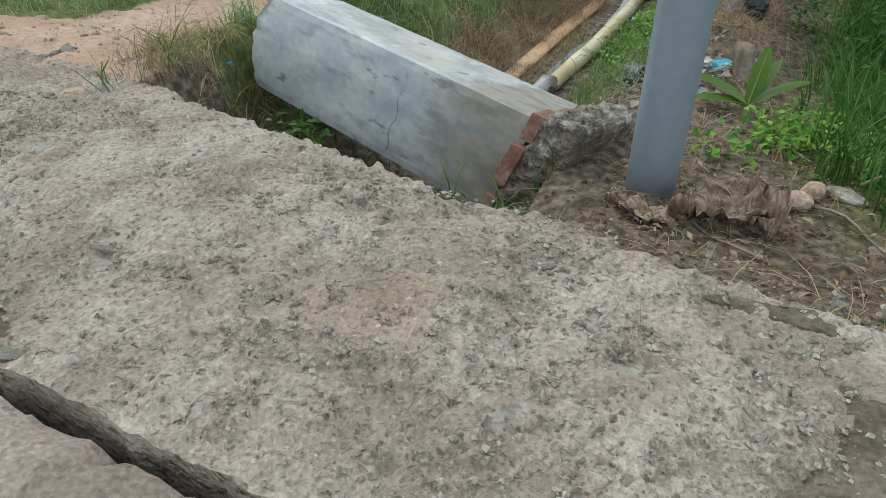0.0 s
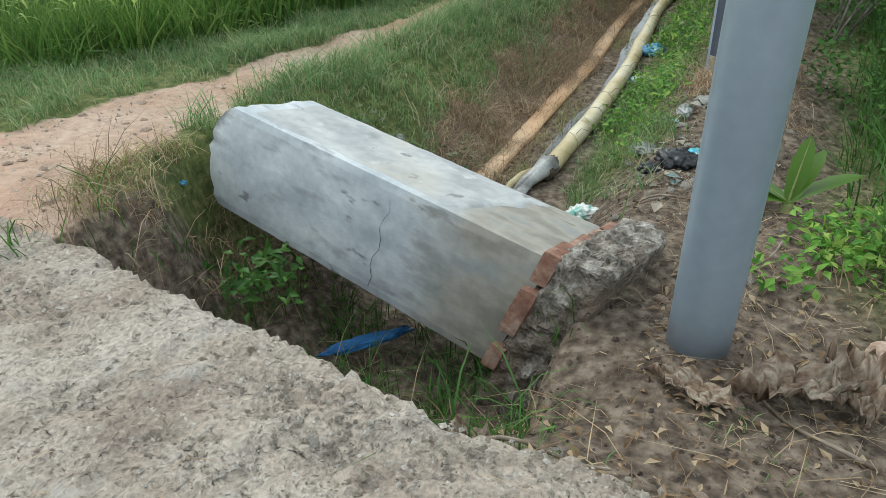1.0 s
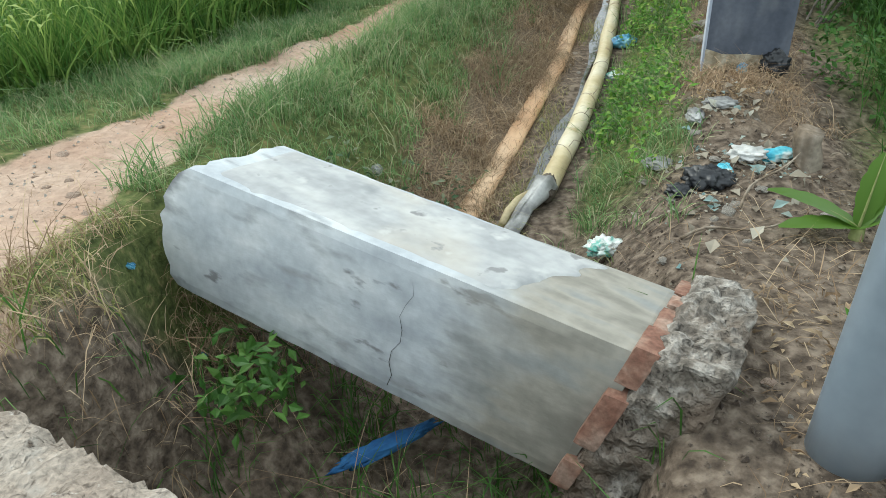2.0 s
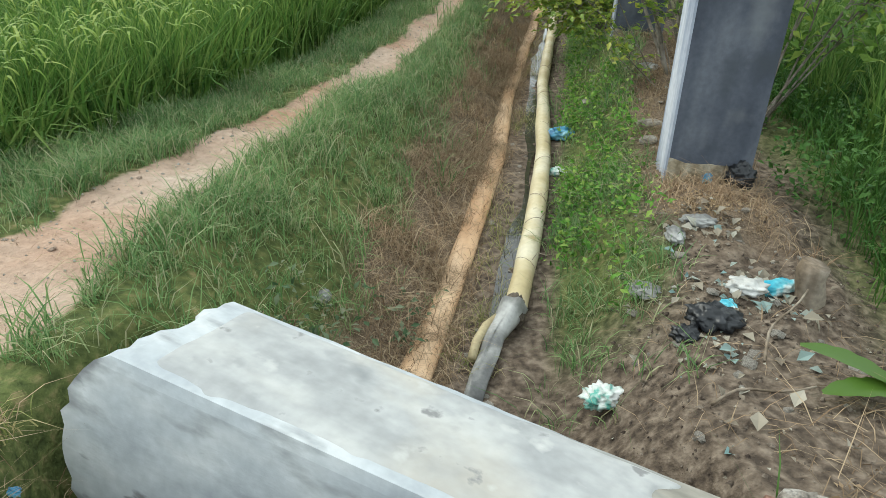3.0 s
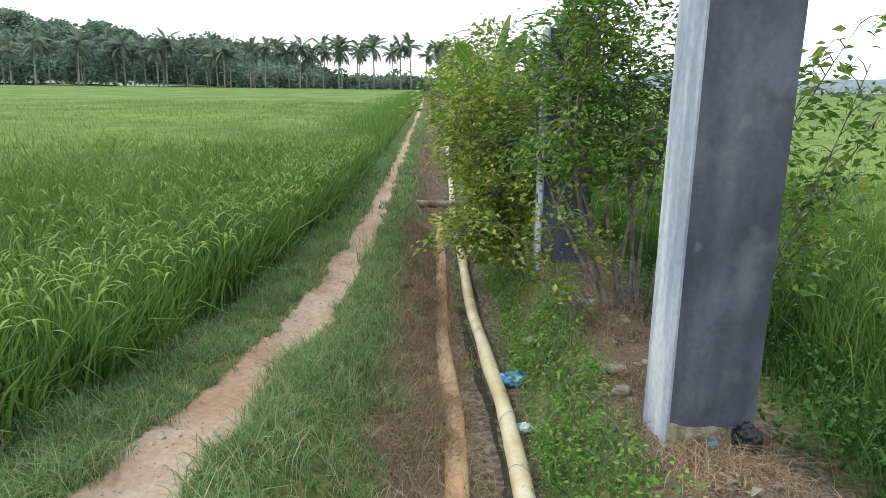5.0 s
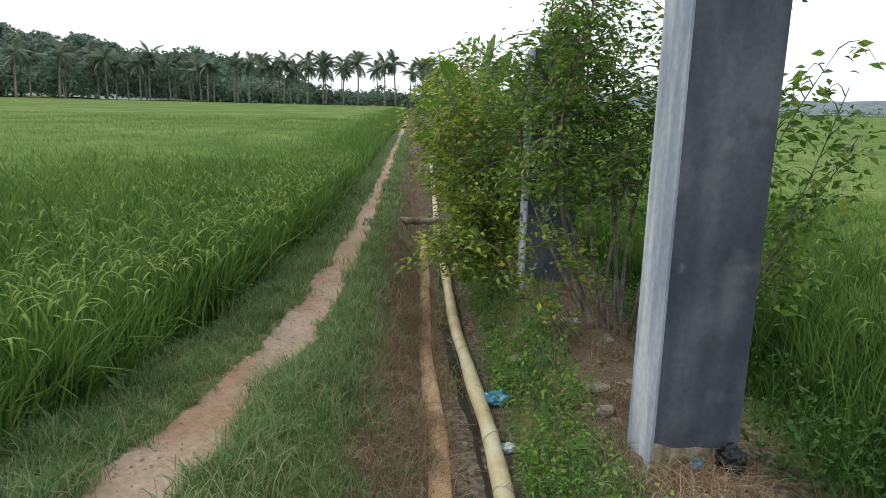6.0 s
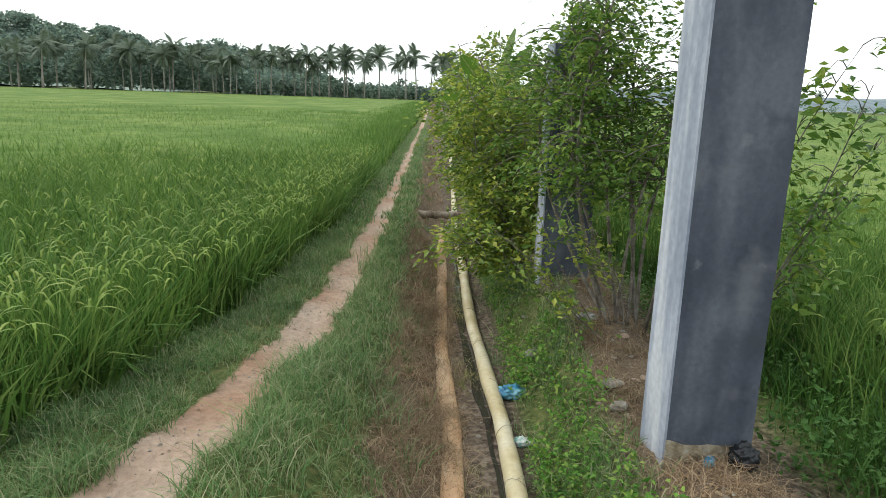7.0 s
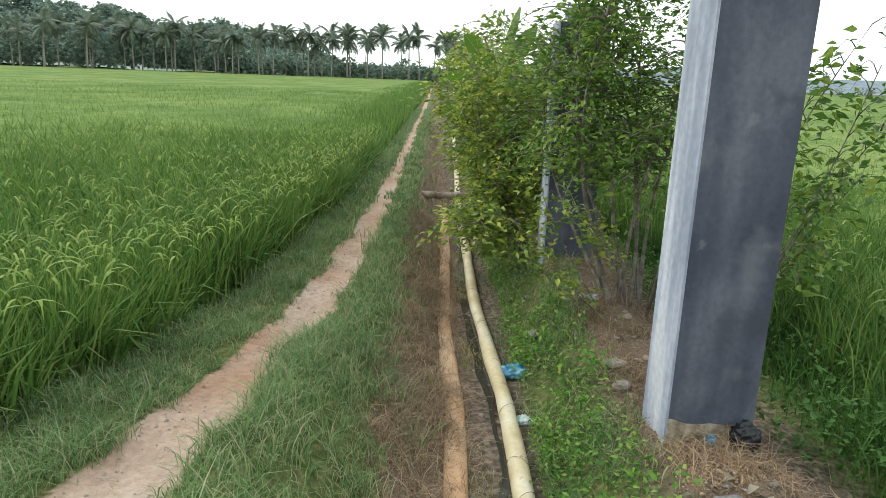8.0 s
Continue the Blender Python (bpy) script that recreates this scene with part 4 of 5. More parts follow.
def banana_leaf(parent, start, way, length, width, sag, turn):
    """One long blade with a folded midrib and slightly torn rims."""
    way = Vector(way).normalized()
    side = Matrix.Rotation(radians(turn), 3, way) @ way.cross(Vector((0, 0, 1))).normalized()
    n, V, F = 14, [], []
    for i in range(n):
        t = i / (n - 1)
        c = Vector(start) + way * length * t - Vector((0, 0, sag * length * t * t))
        w = width * 0.5 * math.sin(math.pi * min(1, 0.08 + 0.9 * t)) ** 0.6 * (1 if i % 3 else 0.88)
        V += [c - side * w + Vector((0, 0, 0.18 * w)), c, c + side * w + Vector((0, 0, 0.18 * w))]
        if i:
            o = 3 * (i - 1)
            F += [(o, o + 3, o + 4, o + 1), (o + 1, o + 4, o + 5, o + 2)]
    ob = np_object("leaf", np.array(V), F, M_BANANA, parent, True)
    rib = [Vector(V[3 * i + 1]) - Vector((0, 0, 0.004)) for i in range(n)]
    tubes("midrib", [(rib, np.linspace(0.012, 0.003, n) * (length + 0.2))], M_STEM, ob, sides=6)
    return ob


def banana(at, stem, leaves, label, turn=0):
    ob = empty("banana_plant", pose(*at), label, "banana plant")
    tubes("stem", [([Vector((0, 0, -0.1 + k * (stem + 0.1) / 5)) for k in range(6)], np.linspace(0.09, 0.05, 6) * min(1, stem + 0.25))], M_STEM, ob, sides=10)
    for way, length, width, sag in leaves:
        banana_leaf(ob, (0, 0, stem), way, length, width, sag, turn)
    return ob


banana((-1.05, 9.95, 0.0), 1.5, [((-0.42, -0.12, 0.6), 0.62, 0.20, 0.05), ((0.2, -0.2, 1.0), 0.85, 0.22, 0.1), ((0.5, 0.1, 0.9), 0.75, 0.2, 0.1),
                                ((-0.95, -0.2, 0.06), 0.60, 0.17, 0.02), ((-0.9, -0.25, -0.42), 0.68, 0.17, 0.05)], "banana plant with broad light green leaves among shrubs", 65)
banana((-0.19, 3.98, 0.02), 0.12, [((-0.8, 0.25, 0.42), 0.30, 0.075, 0.25), ((0.1, 0.2, 1.0), 0.24, 0.075, 0.05), ((-0.75, -0.2, 0.2), 0.24, 0.08, 0.2),
                                 ((0.6, 0.1, 0.5), 0.26, 0.09, 0.2), ((0.35, 0.3, 0.9), 0.22, 0.08, 0.1)], "young banana sprout with broad green leaves")

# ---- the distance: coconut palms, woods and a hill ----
# Haze is put into the frond, woods and hill colours: greyed and bluish.
M_FROND = leaf_mat("hazed_palm_frond", [(0.12, 0.155, 0.125), (0.155, 0.195, 0.15), (0.195, 0.235, 0.175)], 0.6, 0.2)
M_TRUNK = surface("palm_trunk", [(0.20, 0.18, 0.155), (0.28, 0.26, 0.23)], 1.0, 6, 0.9, relief=0.01)
M_WOODS = leaf_mat("hazed_far_woods", [(0.12, 0.175, 0.155), (0.155, 0.215, 0.185), (0.19, 0.255, 0.205), (0.225, 0.29, 0.225)], 0.9, 0.25, 0.1)
M_HILL = surface("hazed_wooded_hill", [(0.19, 0.25, 0.215), (0.225, 0.285, 0.24), (0.26, 0.315, 0.26)], 0.05, 0.5, 0.95, relief=0.5)
M_FAR_HILL = surface("hazed_distant_hill", [(0.16, 0.20, 0.22), (0.20, 0.24, 0.26)], 0.01, 0.1, 0.95, relief=0.5)


def frond_arrays(length):
    V, F = [], []
    n = 26
    for i in range(n):
        t = (i + 0.5) / n
        c = Vector((length * (t - 0.12 * t * t), 0, length * (0.28 * t - 0.55 * t * t)))
        ll = length * 0.36 * math.sin(math.pi * (0.12 + 0.84 * t))
        for sgn in (-1, 1):
            tip = c + Vector((ll * 0.45, sgn * ll * 0.75, -ll * 0.55))
            o = len(V)
            V += [c, c + Vector((length * 0.04, 0, -0.01)), tip]
            F.append((o, o + 1, o + 2))
    for i in range(8):
        t, u = i / 8, (i + 1) / 8
        a = Vector((length * (t - 0.12 * t * t), 0, length * (0.28 * t - 0.55 * t * t)))
        b = Vector((length * (u - 0.12 * u * u), 0, length * (0.28 * u - 0.62 * u * u)))
        o = len(V)
        V += [a + Vector((0, 0.04, 0)), a - Vector((0, 0.04, 0)), b]
        F.append((o, o + 1, o + 2))
    return np.array(V), np.array(F)


def palm_tree(tall, bend, seed):
    r = random.Random(seed)
    ob = empty("coconut_palm", pose(0, 0, 0), "tall coconut palm with a pale slim trunk and drooping crown", "palm", "coconut palms beyond the field")
    pts = [Vector((bend * t * t, 0, tall * t)) for t in np.linspace(0, 1, 9)]
    tubes("trunk", [(pts, np.linspace(0.24, 0.13, 9))], M_TRUNK, ob, sides=7)
    V, F = frond_arrays(4.7)
    me = mesh_np("frond", V, F)
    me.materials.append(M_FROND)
    for i in range(24):
        f = new("frond", me)
        f.parent = ob
        f.matrix_basis = pose(bend, 0, tall, r.uniform(-15, 15), r.uniform(-75, 62), 360 * i / 24 * 2.4 + r.uniform(-15, 15)) @ Matrix.Scale(r.uniform(0.75, 1.1), 4)
    return ob


palms = [palm_tree(12.4, 0.8, 1), palm_tree(11.2, -0.7, 2)]
r = random.Random(4)
spots = [-5.6, 1.5, -11.1, -15.9, -23, -27, -31, -35.8, -41.3, -46, -51, -56, -9.5, -64, -69, -78, -87, -92, -98, -103, -108, -113, -119, -126, -20, -25, -30, -34, -38.5, -42, -47, -52, -57, -61, -66, -71, -75, -80, -84, -89, -95, -100, -105, -110, -116, -122, -2.5, 3.5, 10]
for i, x in enumerate(spots):
    y = 203 + r.uniform(-6, 10)
    m = pose(x + r.uniform(-1, 1), y, -0.1, 0, 0, r.uniform(0, 360))
    k = r.uniform(0.78, 1.1)
    if i < 2:
        palms[i].matrix_basis = m
    else:
        copy_thing(palms[i % 2], m).scale = (k, k, k)
one = copy_thing(palms[0], pose(285, 520, -0.1))


def woods(name, spots, size, label):
    """Crowns of many leaf clumps: spots of (x, y, z of the foot, height, width)."""
    V, F, o = [], [], 0
    for x, y, z, h, w in spots:
        n = size
        a = rng.normal(0, 1, (n, 3))
        a /= np.linalg.norm(a, axis=1)[:, None]
        P = np.array([x, y, z + h * 0.55]) + a * np.array([w * 0.5, w * 0.5, h * 0.48]) * rnd(0.55, 0.95, n)[:, None]
        v, f = leaves_arrays(P, rnd(0.15, 0.30, n) * w * 0.8, 0.9, 0.25, 0.9)
        V.append(v)
        F.append(f + o)
        o += len(v)
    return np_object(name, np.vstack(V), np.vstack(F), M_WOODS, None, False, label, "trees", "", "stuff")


spots = [(x, 216 + rnd(-5, 12), -0.1, rnd(9.0, 14.5), rnd(5, 8)) for x in np.arange(-200, -60, 1.6)]
spots += [(x, 214 + rnd(-5, 12), -0.1, rnd(3.0, 7.5), rnd(4, 7)) for x in np.arange(-64, 30, 1.7)]
spots += [(x, 236 + rnd(-5, 12), -0.1, rnd(9, 14), rnd(6, 9)) for x in np.arange(-210, -70, 2.6)]
spots += [(x, 250 + rnd(-5, 12), -0.1, rnd(3.5, 6), rnd(6, 10)) for x in np.arange(-70, 60, 2.2)]
woods("far_trees", spots, 120, "green belt of trees beyond the rice field, haze put into its colour")


def hill_height(x, y):
    ridge = np.interp(x, [-420, -300, -215, -185, -173, -150, -130, -112, -98, -79, -40], [18, 30, 29, 27, 22, 23, 16, 16, 16, 12, 0])
    return ridge * np.exp(-((y - 330) / 45) ** 2) - 0.3 + 1.2 * fbm(x, y, 0.03, 3, 121)


xs, ys = np.linspace(-460, -30, 90), np.linspace(250, 430, 40)
X, Y = np.meshgrid(xs, ys, indexing="ij")
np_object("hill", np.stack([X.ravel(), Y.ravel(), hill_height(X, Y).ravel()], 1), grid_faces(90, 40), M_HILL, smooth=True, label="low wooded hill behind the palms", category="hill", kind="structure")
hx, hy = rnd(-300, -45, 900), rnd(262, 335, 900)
woods("hill_trees", [(x, y, z - 1, rnd(5, 9), rnd(6, 10)) for x, y, z in zip(hx, hy, hill_height(hx, hy))], 80, "dense trees covering the hill, haze put into their colour")
xs, ys = np.linspace(120, 900, 60), np.linspace(760, 980, 12)
X, Y = np.meshgrid(xs, ys, indexing="ij")
Z = (22 + 9 * fbm(X, 0 * X, 0.006, 3, 131)) * np.exp(-((Y - 870) / 60) ** 2) - 1
np_object("hazed_distant_hill", np.stack([X.ravel(), Y.ravel(), Z.ravel()], 1), grid_faces(60, 12), M_FAR_HILL, smooth=True, label="hills on the horizon, pale blue haze put into their colour", category="hill", kind="structure")
woods("horizon_trees", [(x, 470 + rnd(-20, 20), -0.1, rnd(3, 6), rnd(8, 14)) for x in np.arange(40, 420, 9)], 24, "trees on the horizon, haze put into their colour")

# ---- things in and beside the ditch ----
M_WATER, n_, l_, b_ = node_mat("ditch_water", 0.06, 0, 0.6)
b_.inputs["Base Color"].default_value = (0.035, 0.032, 0.028, 1)
wt = noise_node(n_, l_, 9, 2)
bump(n_, l_, b_, [(wt.outputs[0], 0.004, 0.4)])
ys = np.arange(4.6, 14.0, 0.04)
mid = np.interp(ys, ROUND_Y, ROUND_X) - 0.075 + 0.012 * fbm(ys, 0 * ys, 2.1, 2, 141)
wide = np.clip(0.034 + 0.03 * fbm(ys, 0 * ys, 1.9, 3, 143), 0.012, 0.08)
V = np.concatenate([np.stack([mid - wide, ys, 0 * ys - 0.262], 1)[:, None], np.stack([mid + wide, ys, 0 * ys - 0.262], 1)[:, None]], 1).reshape(-1, 3)
i = np.arange(len(ys) - 1) * 2
np_object("water", V, np.stack([i, i + 1, i + 3, i + 2], 1), M_WATER, smooth=True, label="dark shallow water standing in the ditch", category="water", kind="structure")


def plain(name, cols, rough=0.6, big=9, spec=0.4, relief=0.002, grain=0.4):
    return surface(name, cols, big, 60, rough, spec=spec, relief=relief, grain=grain)


M_BLUE = plain("blue_plastic", [(0.03, 0.13, 0.25), (0.06, 0.24, 0.38), (0.20, 0.42, 0.52)], 0.4)
M_NAVY = plain("blue_cloth", [(0.02, 0.09, 0.24), (0.04, 0.15, 0.34)], 0.9)
M_CYAN = plain("cyan_wrapper", [(0.03, 0.30, 0.42), (0.10, 0.42, 0.50), (0.55, 0.62, 0.60)], 0.35, 14)
M_WHITE = plain("white_plastic", [(0.34, 0.34, 0.32), (0.44, 0.44, 0.42), (0.54, 0.54, 0.52)], 0.5)
M_MINT = plain("green_white_wrapper", [(0.10, 0.34, 0.28), (0.50, 0.55, 0.52), (0.62, 0.63, 0.61)], 0.4, 22)
M_BLACK = plain("black_plastic", [(0.010, 0.011, 0.013), (0.022, 0.024, 0.028)], 0.35)
M_GREYBAG = plain("grey_plastic_sheet", [(0.13, 0.13, 0.13), (0.22, 0.22, 0.21), (0.34, 0.34, 0.33)], 0.45)
M_STONE = surface("pale_rubble_stone", [(0.19, 0.17, 0.145), (0.27, 0.245, 0.21), (0.37, 0.35, 0.31)], 18, 90, 0.95, relief=0.004)
M_CLAY = surface("reddish_clay_lump", [(0.29, 0.20, 0.15), (0.37, 0.275, 0.21), (0.45, 0.36, 0.29)], 18, 90, 0.95, relief=0.004)
M_DEADLEAF = surface("dead_banana_leaf", [(0.13, 0.085, 0.055), (0.22, 0.16, 0.115), (0.32, 0.27, 0.21)], 12, 60, 0.85, relief=0.004, stretch=(1, 5, 1))
M_OCHRE = surface("ochre_sand", [(0.27, 0.19, 0.10), (0.36, 0.26, 0.15), (0.45, 0.35, 0.23)], 9, 90, 0.97, relief=0.006, grain=1.0)
M_WOOD = surface("weathered_wood", [(0.12, 0.09, 0.06), (0.20, 0.16, 0.12), (0.28, 0.24, 0.19)], 10, 50, 0.9, relief=0.004, stretch=(1, 1, 0.2))
M_PIPE = plain("yellowed_pipe", [(0.30, 0.24, 0.13), (0.40, 0.34, 0.20)], 0.6)


def on_ground(x, y, up=0.0):
    return float(height(np.array([x]), np.array([y]))[0]) + up


def lump(name, at, size, material, label, category, crumple=0.35, freq=6.0, seed=0, detail=3, turn=0.0, group=""):
    """A crumpled or broken lump: a displaced ball, squashed to size, sitting a little in the soil."""
    bm = bmesh.new()
    bmesh.ops.create_icosphere(bm, subdivisions=detail, radius=1)
    for v in bm.verts:
        d = v.co.normalized()
        k = 1 + 0.7 * crumple * (noise.noise(d * freq * 0.5 + Vector((seed, 0, 0))) + 0.6 * noise.noise(d * freq + Vector((0, seed, 0))))
        v.co = Vector((d.x * size[0], d.y * size[1], d.z * size[2])) * k * 0.5
    ob = part(name, bm, material, None, label, detail > 3)
    ob.matrix_basis = pose(at[0], at[1], at[2] + size[2] * 0.3, 0, 0, turn)
    return tagged(ob, "", category, group)


lump("plastic_bag", (-1.12, 6.83, on_ground(-1.12, 6.83)), (0.17, 0.13, 0.09), M_BLUE, "crumpled blue plastic bag lying beside the round hose", "litter", 0.5, 5, 1, 4)
lump("plastic_bag", (-1.13, 6.27, on_ground(-1.13, 6.27)), (0.12, 0.08, 0.05), M_MINT, "small crumpled pale wrapper beside the round hose", "litter", 0.5, 5, 2, 4)
lump("plastic_wrapper", (-0.935, 4.13, on_ground(-0.935, 4.13, 0.02)), (0.13, 0.10, 0.055), M_MINT, "crumpled white and green wrapper in the grass behind the fallen pillar", "litter", 0.75, 7, 3, 4, 30)
lump("plastic_wrapper", (-0.36, 4.56, on_ground(-0.36, 4.56)), (0.17, 0.07, 0.05), M_CYAN, "bright cyan and white wrapper on the rubbish heap", "litter", 0.4, 4, 4, 4, 25)
lump("plastic_bag", (-0.47, 4.52, on_ground(-0.47, 4.52)), (0.13, 0.10, 0.05), M_WHITE, "crumpled white plastic bag on the rubbish heap", "litter", 0.5, 5, 5, 4)
lump("plastic_bag", (-0.61, 4.33, on_ground(-0.61, 4.33)), (0.16, 0.13, 0.08), M_BLACK, "torn black plastic bag on the rubbish heap", "litter", 0.6, 6, 6, 4)
lump("plastic_bag", (-0.70, 4.25, on_ground(-0.70, 4.25)), (0.09, 0.08, 0.05), M_BLACK, "torn black plastic bag at the foot of the heap", "litter", 0.6, 6, 7, 4)
lump("plastic_wrapper", (-0.55, 4.40, on_ground(-0.55, 4.40)), (0.06, 0.08, 0.05), M_CYAN, "small cyan wrapper beside a black bag", "litter", 0.4, 5, 8, 3)
lump("plastic_bag", (-0.56, 5.0, on_ground(-0.56, 5.0)), (0.13, 0.07, 0.05), M_GREYBAG, "dirty pale plastic sheet on the mound before the pillar", "litter", 0.5, 6, 9, 4)
lump("plastic_bag", (-0.66, 4.9, on_ground(-0.66, 4.9)), (0.07, 0.12, 0.05), M_GREYBAG, "dirty grey plastic sheet on the mound before the pillar", "litter", 0.5, 6, 10, 4)
lump("plastic_wrapper", (-0.46, 5.45, on_ground(-0.46, 5.45)), (0.05, 0.04, 0.06), M_BLUE, "small blue wrapper at the pillar's foot", "litter", 0.4, 5, 11, 3)
lump("charred_clump", (-0.32, 5.44, on_ground(-0.32, 5.44)), (0.12, 0.09, 0.13), M_BLACK, "black charred clump at the pillar's foot", "litter", 0.5, 7, 12, 4)
lump("blue_rag", (-1.385, 3.08, on_ground(-1.385, 3.08, 0.08)), (0.30, 0.05, 0.035), M_NAVY, "dark blue rag lying in the pit below the fallen pillar", "rag", 0.5, 6, 13, 4, 46)
lump("paper_scrap", (-1.71, 4.15, on_ground(-1.71, 4.15)), (0.17, 0.06, 0.03), M_STONE, "grey paper scrap in the dead grass", "litter", 0.4, 6, 14, 3, -35)
lump("paper_scrap", (-1.93, 4.36, on_ground(-1.93, 4.36)), (0.05, 0.06, 0.05), M_GREYBAG, "small grey scrap in the weeds of the bank", "litter", 0.4, 6, 15, 3)
for bx, by, bk in ((-2.13, 3.16, 32), (-2.01, 3.185, 33)):
    lump("plastic_scrap", (bx, by, on_ground(bx, by, 0.02)), (0.032, 0.02, 0.018), M_BLUE, "small blue plastic scrap in the dry grass", "litter", 0.6, 6, bk, 3)
lump("brick_lump", (0.03, 3.12, on_ground(0.03, 3.12)), (0.09, 0.07, 0.06), M_CLAY, "broken red brick on the soil", "brick", 0.2, 4, 16, 3, 20)
lump("brick_lump", (0.07, 3.20, on_ground(0.07, 3.20)), (0.09, 0.06, 0.06), M_CLAY, "broken red brick on the soil", "brick", 0.2, 4, 17, 3, 60)
lump("concrete_lump", (0.16, 3.22, on_ground(0.16, 3.22)), (0.13, 0.06, 0.04), M_STONE, "pale broken slab piece on the soil", "stone", 0.2, 4, 18, 3, -30)

lump("concrete_lump", (-0.62, 6.42, on_ground(-0.62, 6.42)), (0.16, 0.10, 0.05), M_STONE, "flat pale rubble piece between the pillars", "stone", 0.2, 4, 20, 3, 15)
lump("concrete_lump", (-0.65, 6.15, on_ground(-0.65, 6.15)), (0.12, 0.08, 0.05), M_STONE, "flat pale rubble piece between the pillars", "stone", 0.2, 4, 21, 3, 40)
lump("concrete_lump", (-0.95, 7.2, on_ground(-0.95, 7.2)), (0.12, 0.10, 0.06), M_STONE, "pale broken masonry piece at the mound's foot", "stone", 0.25, 4, 22, 3, 70)
lump("faded_rag", (-0.58, 7.28, on_ground(-0.58, 7.28)), (0.15, 0.11, 0.05), M_GREYBAG, "faded pale rag half buried in the mound", "rag", 0.5, 6, 23, 4, 20)
lump("faded_rag", (-0.78, 4.62, on_ground(-0.78, 4.62)), (0.14, 0.10, 0.04), M_GREYBAG, "dirty grey rag in the grass by the heap", "rag", 0.5, 6, 24, 4, -20)

# the stump, the log across the ditch and loose sticks
stump = empty("tree_stump", pose(-0.27, 4.53, on_ground(-0.27, 4.53, -0.05)), "short pale cut tree stump by the rubbish heap", "stump")
tubes("trunk", [([Vector((0.01 * math.sin(k), 0, k * 0.03)) for k in range(7)], [0.062, 0.055, 0.05, 0.048, 0.048, 0.05, 0.047])], M_WOOD, stump, sides=12)
log = empty("log", pose(-1.5, 12.15, -0.02), "short dark log laid across the ditch", "log")
tubes("trunk", [([Vector((-0.32 + 0.08 * k, 0.02 * math.sin(k * 2.0), 0.01 * math.cos(k * 3.0))) for k in range(9)], [0.05, 0.055, 0.05, 0.052, 0.048, 0.05, 0.053, 0.05, 0.045])], M_WOOD, log, sides=10)
r = random.Random(21)
for x, y, L, turn, z, lab in ((-0.42, 4.28, 0.42, 62, 0.03, "long grey stick leaning on the rubbish heap"), (-0.55, 3.95, 0.3, 20, 0.015, "thin bent stick on the soil"),
                              (-0.15, 2.80, 0.3, 155, 0.01, "dry stick on the soil by the pole"), (0.2, 3.0, 0.34, -40, 0.02, "pale dry stalk on the soil"), (0.35, 3.3, 0.4, 35, 0.1, "pale dry stalk over the grass"),
                              (-0.25, 3.45, 0.26, 80, 0.015, "upright-lying broken stick behind the pole"), (-0.6, 2.42, 0.28, 8, 0.02, "dry stalk at the slab's edge")):
    st = tubes("stick", [([Vector((L * (t - 0.5), 0.02 * math.sin(5 * t + x), 0.012 * math.sin(7 * t))) for t in np.linspace(0, 1, 8)], np.linspace(0.005, 0.003, 8))], M_WOOD, None, sides=6)
    st.matrix_basis = pose(x, y, on_ground(x, y, z), 0, -4, turn)
    tagged(st, lab, "stick")

# the round hose's torn end: a grey sleeve and a short pipe
zz = on_ground(-1.26, 4.5, 0.03)
sleeve = empty("hose_sleeve", pose(-1.285, 4.47, zz), "torn grey plastic sleeve at the end of the round hose", "sleeve")
V, F = tube_arrays(np.array([[0.02, 0.24, 0.03], [0.0, 0.16, 0.02], [-0.03, 0.06, 0.01], [-0.05, -0.05, 0.0], [-0.07, -0.18, -0.01], [-0.08, -0.32, -0.02]]), [0.053, 0.05, 0.045, 0.042, 0.04, 0.035], 20, [0.9, 0.8, 0.5, 0.4, 0.35, 0.3])
V = V + 0.012 * np.stack([vnoise(V[:, 1] * 40, V[:, 0] * 40, 1), vnoise(V[:, 1] * 30, V[:, 2] * 60, 2), vnoise(V[:, 0] * 60, V[:, 1] * 30, 3)], 1)
np_object("sheet", V, F, M_GREYBAG, sleeve, True)
short_pipe = tubes("short_pipe", [([Vector((-1.32, 4.64, zz + 0.02)), Vector((-1.36, 4.57, zz + 0.02)), Vector((-1.385, 4.48, zz + 0.01)), Vector((-1.39, 4.38, zz))], [0.017, 0.018, 0.018, 0.017])], M_PIPE, None, sides=10)
tagged(short_pipe, "short bent yellowed pipe end beside the grey sleeve", "pipe")

# ties round the hose, each a short dark band with loose ends
for k, y in enumerate((5.02, 5.45, 5.75, 6.3, 6.95, 7.6, 8.4)):
    x = float(np.interp(y, ROUND_Y, ROUND_X))
    z = on_ground(x, y)
    a = [Vector((x + 0.052 * math.cos(t), y + 0.035 * math.cos(t) * (1 if k % 2 else -1), z + 0.04 + 0.053 * math.sin(t))) for t in np.linspace(-0.2, math.pi + 0.2, 9)]
    b = [Vector((x + 0.03, y, z + 0.088)), Vector((x + 0.05, y + 0.03, z + 0.11)), Vector((x + 0.10, y - 0.03, z + 0.13))]
    tagged(tubes("straw_tie", [(a, [0.0014] * 9), (b, [0.0018] * 3)], M_WOOD, None, sides=5), "thin dark stalk lying over the yellow hose", "stalk", "stalks over the hose")


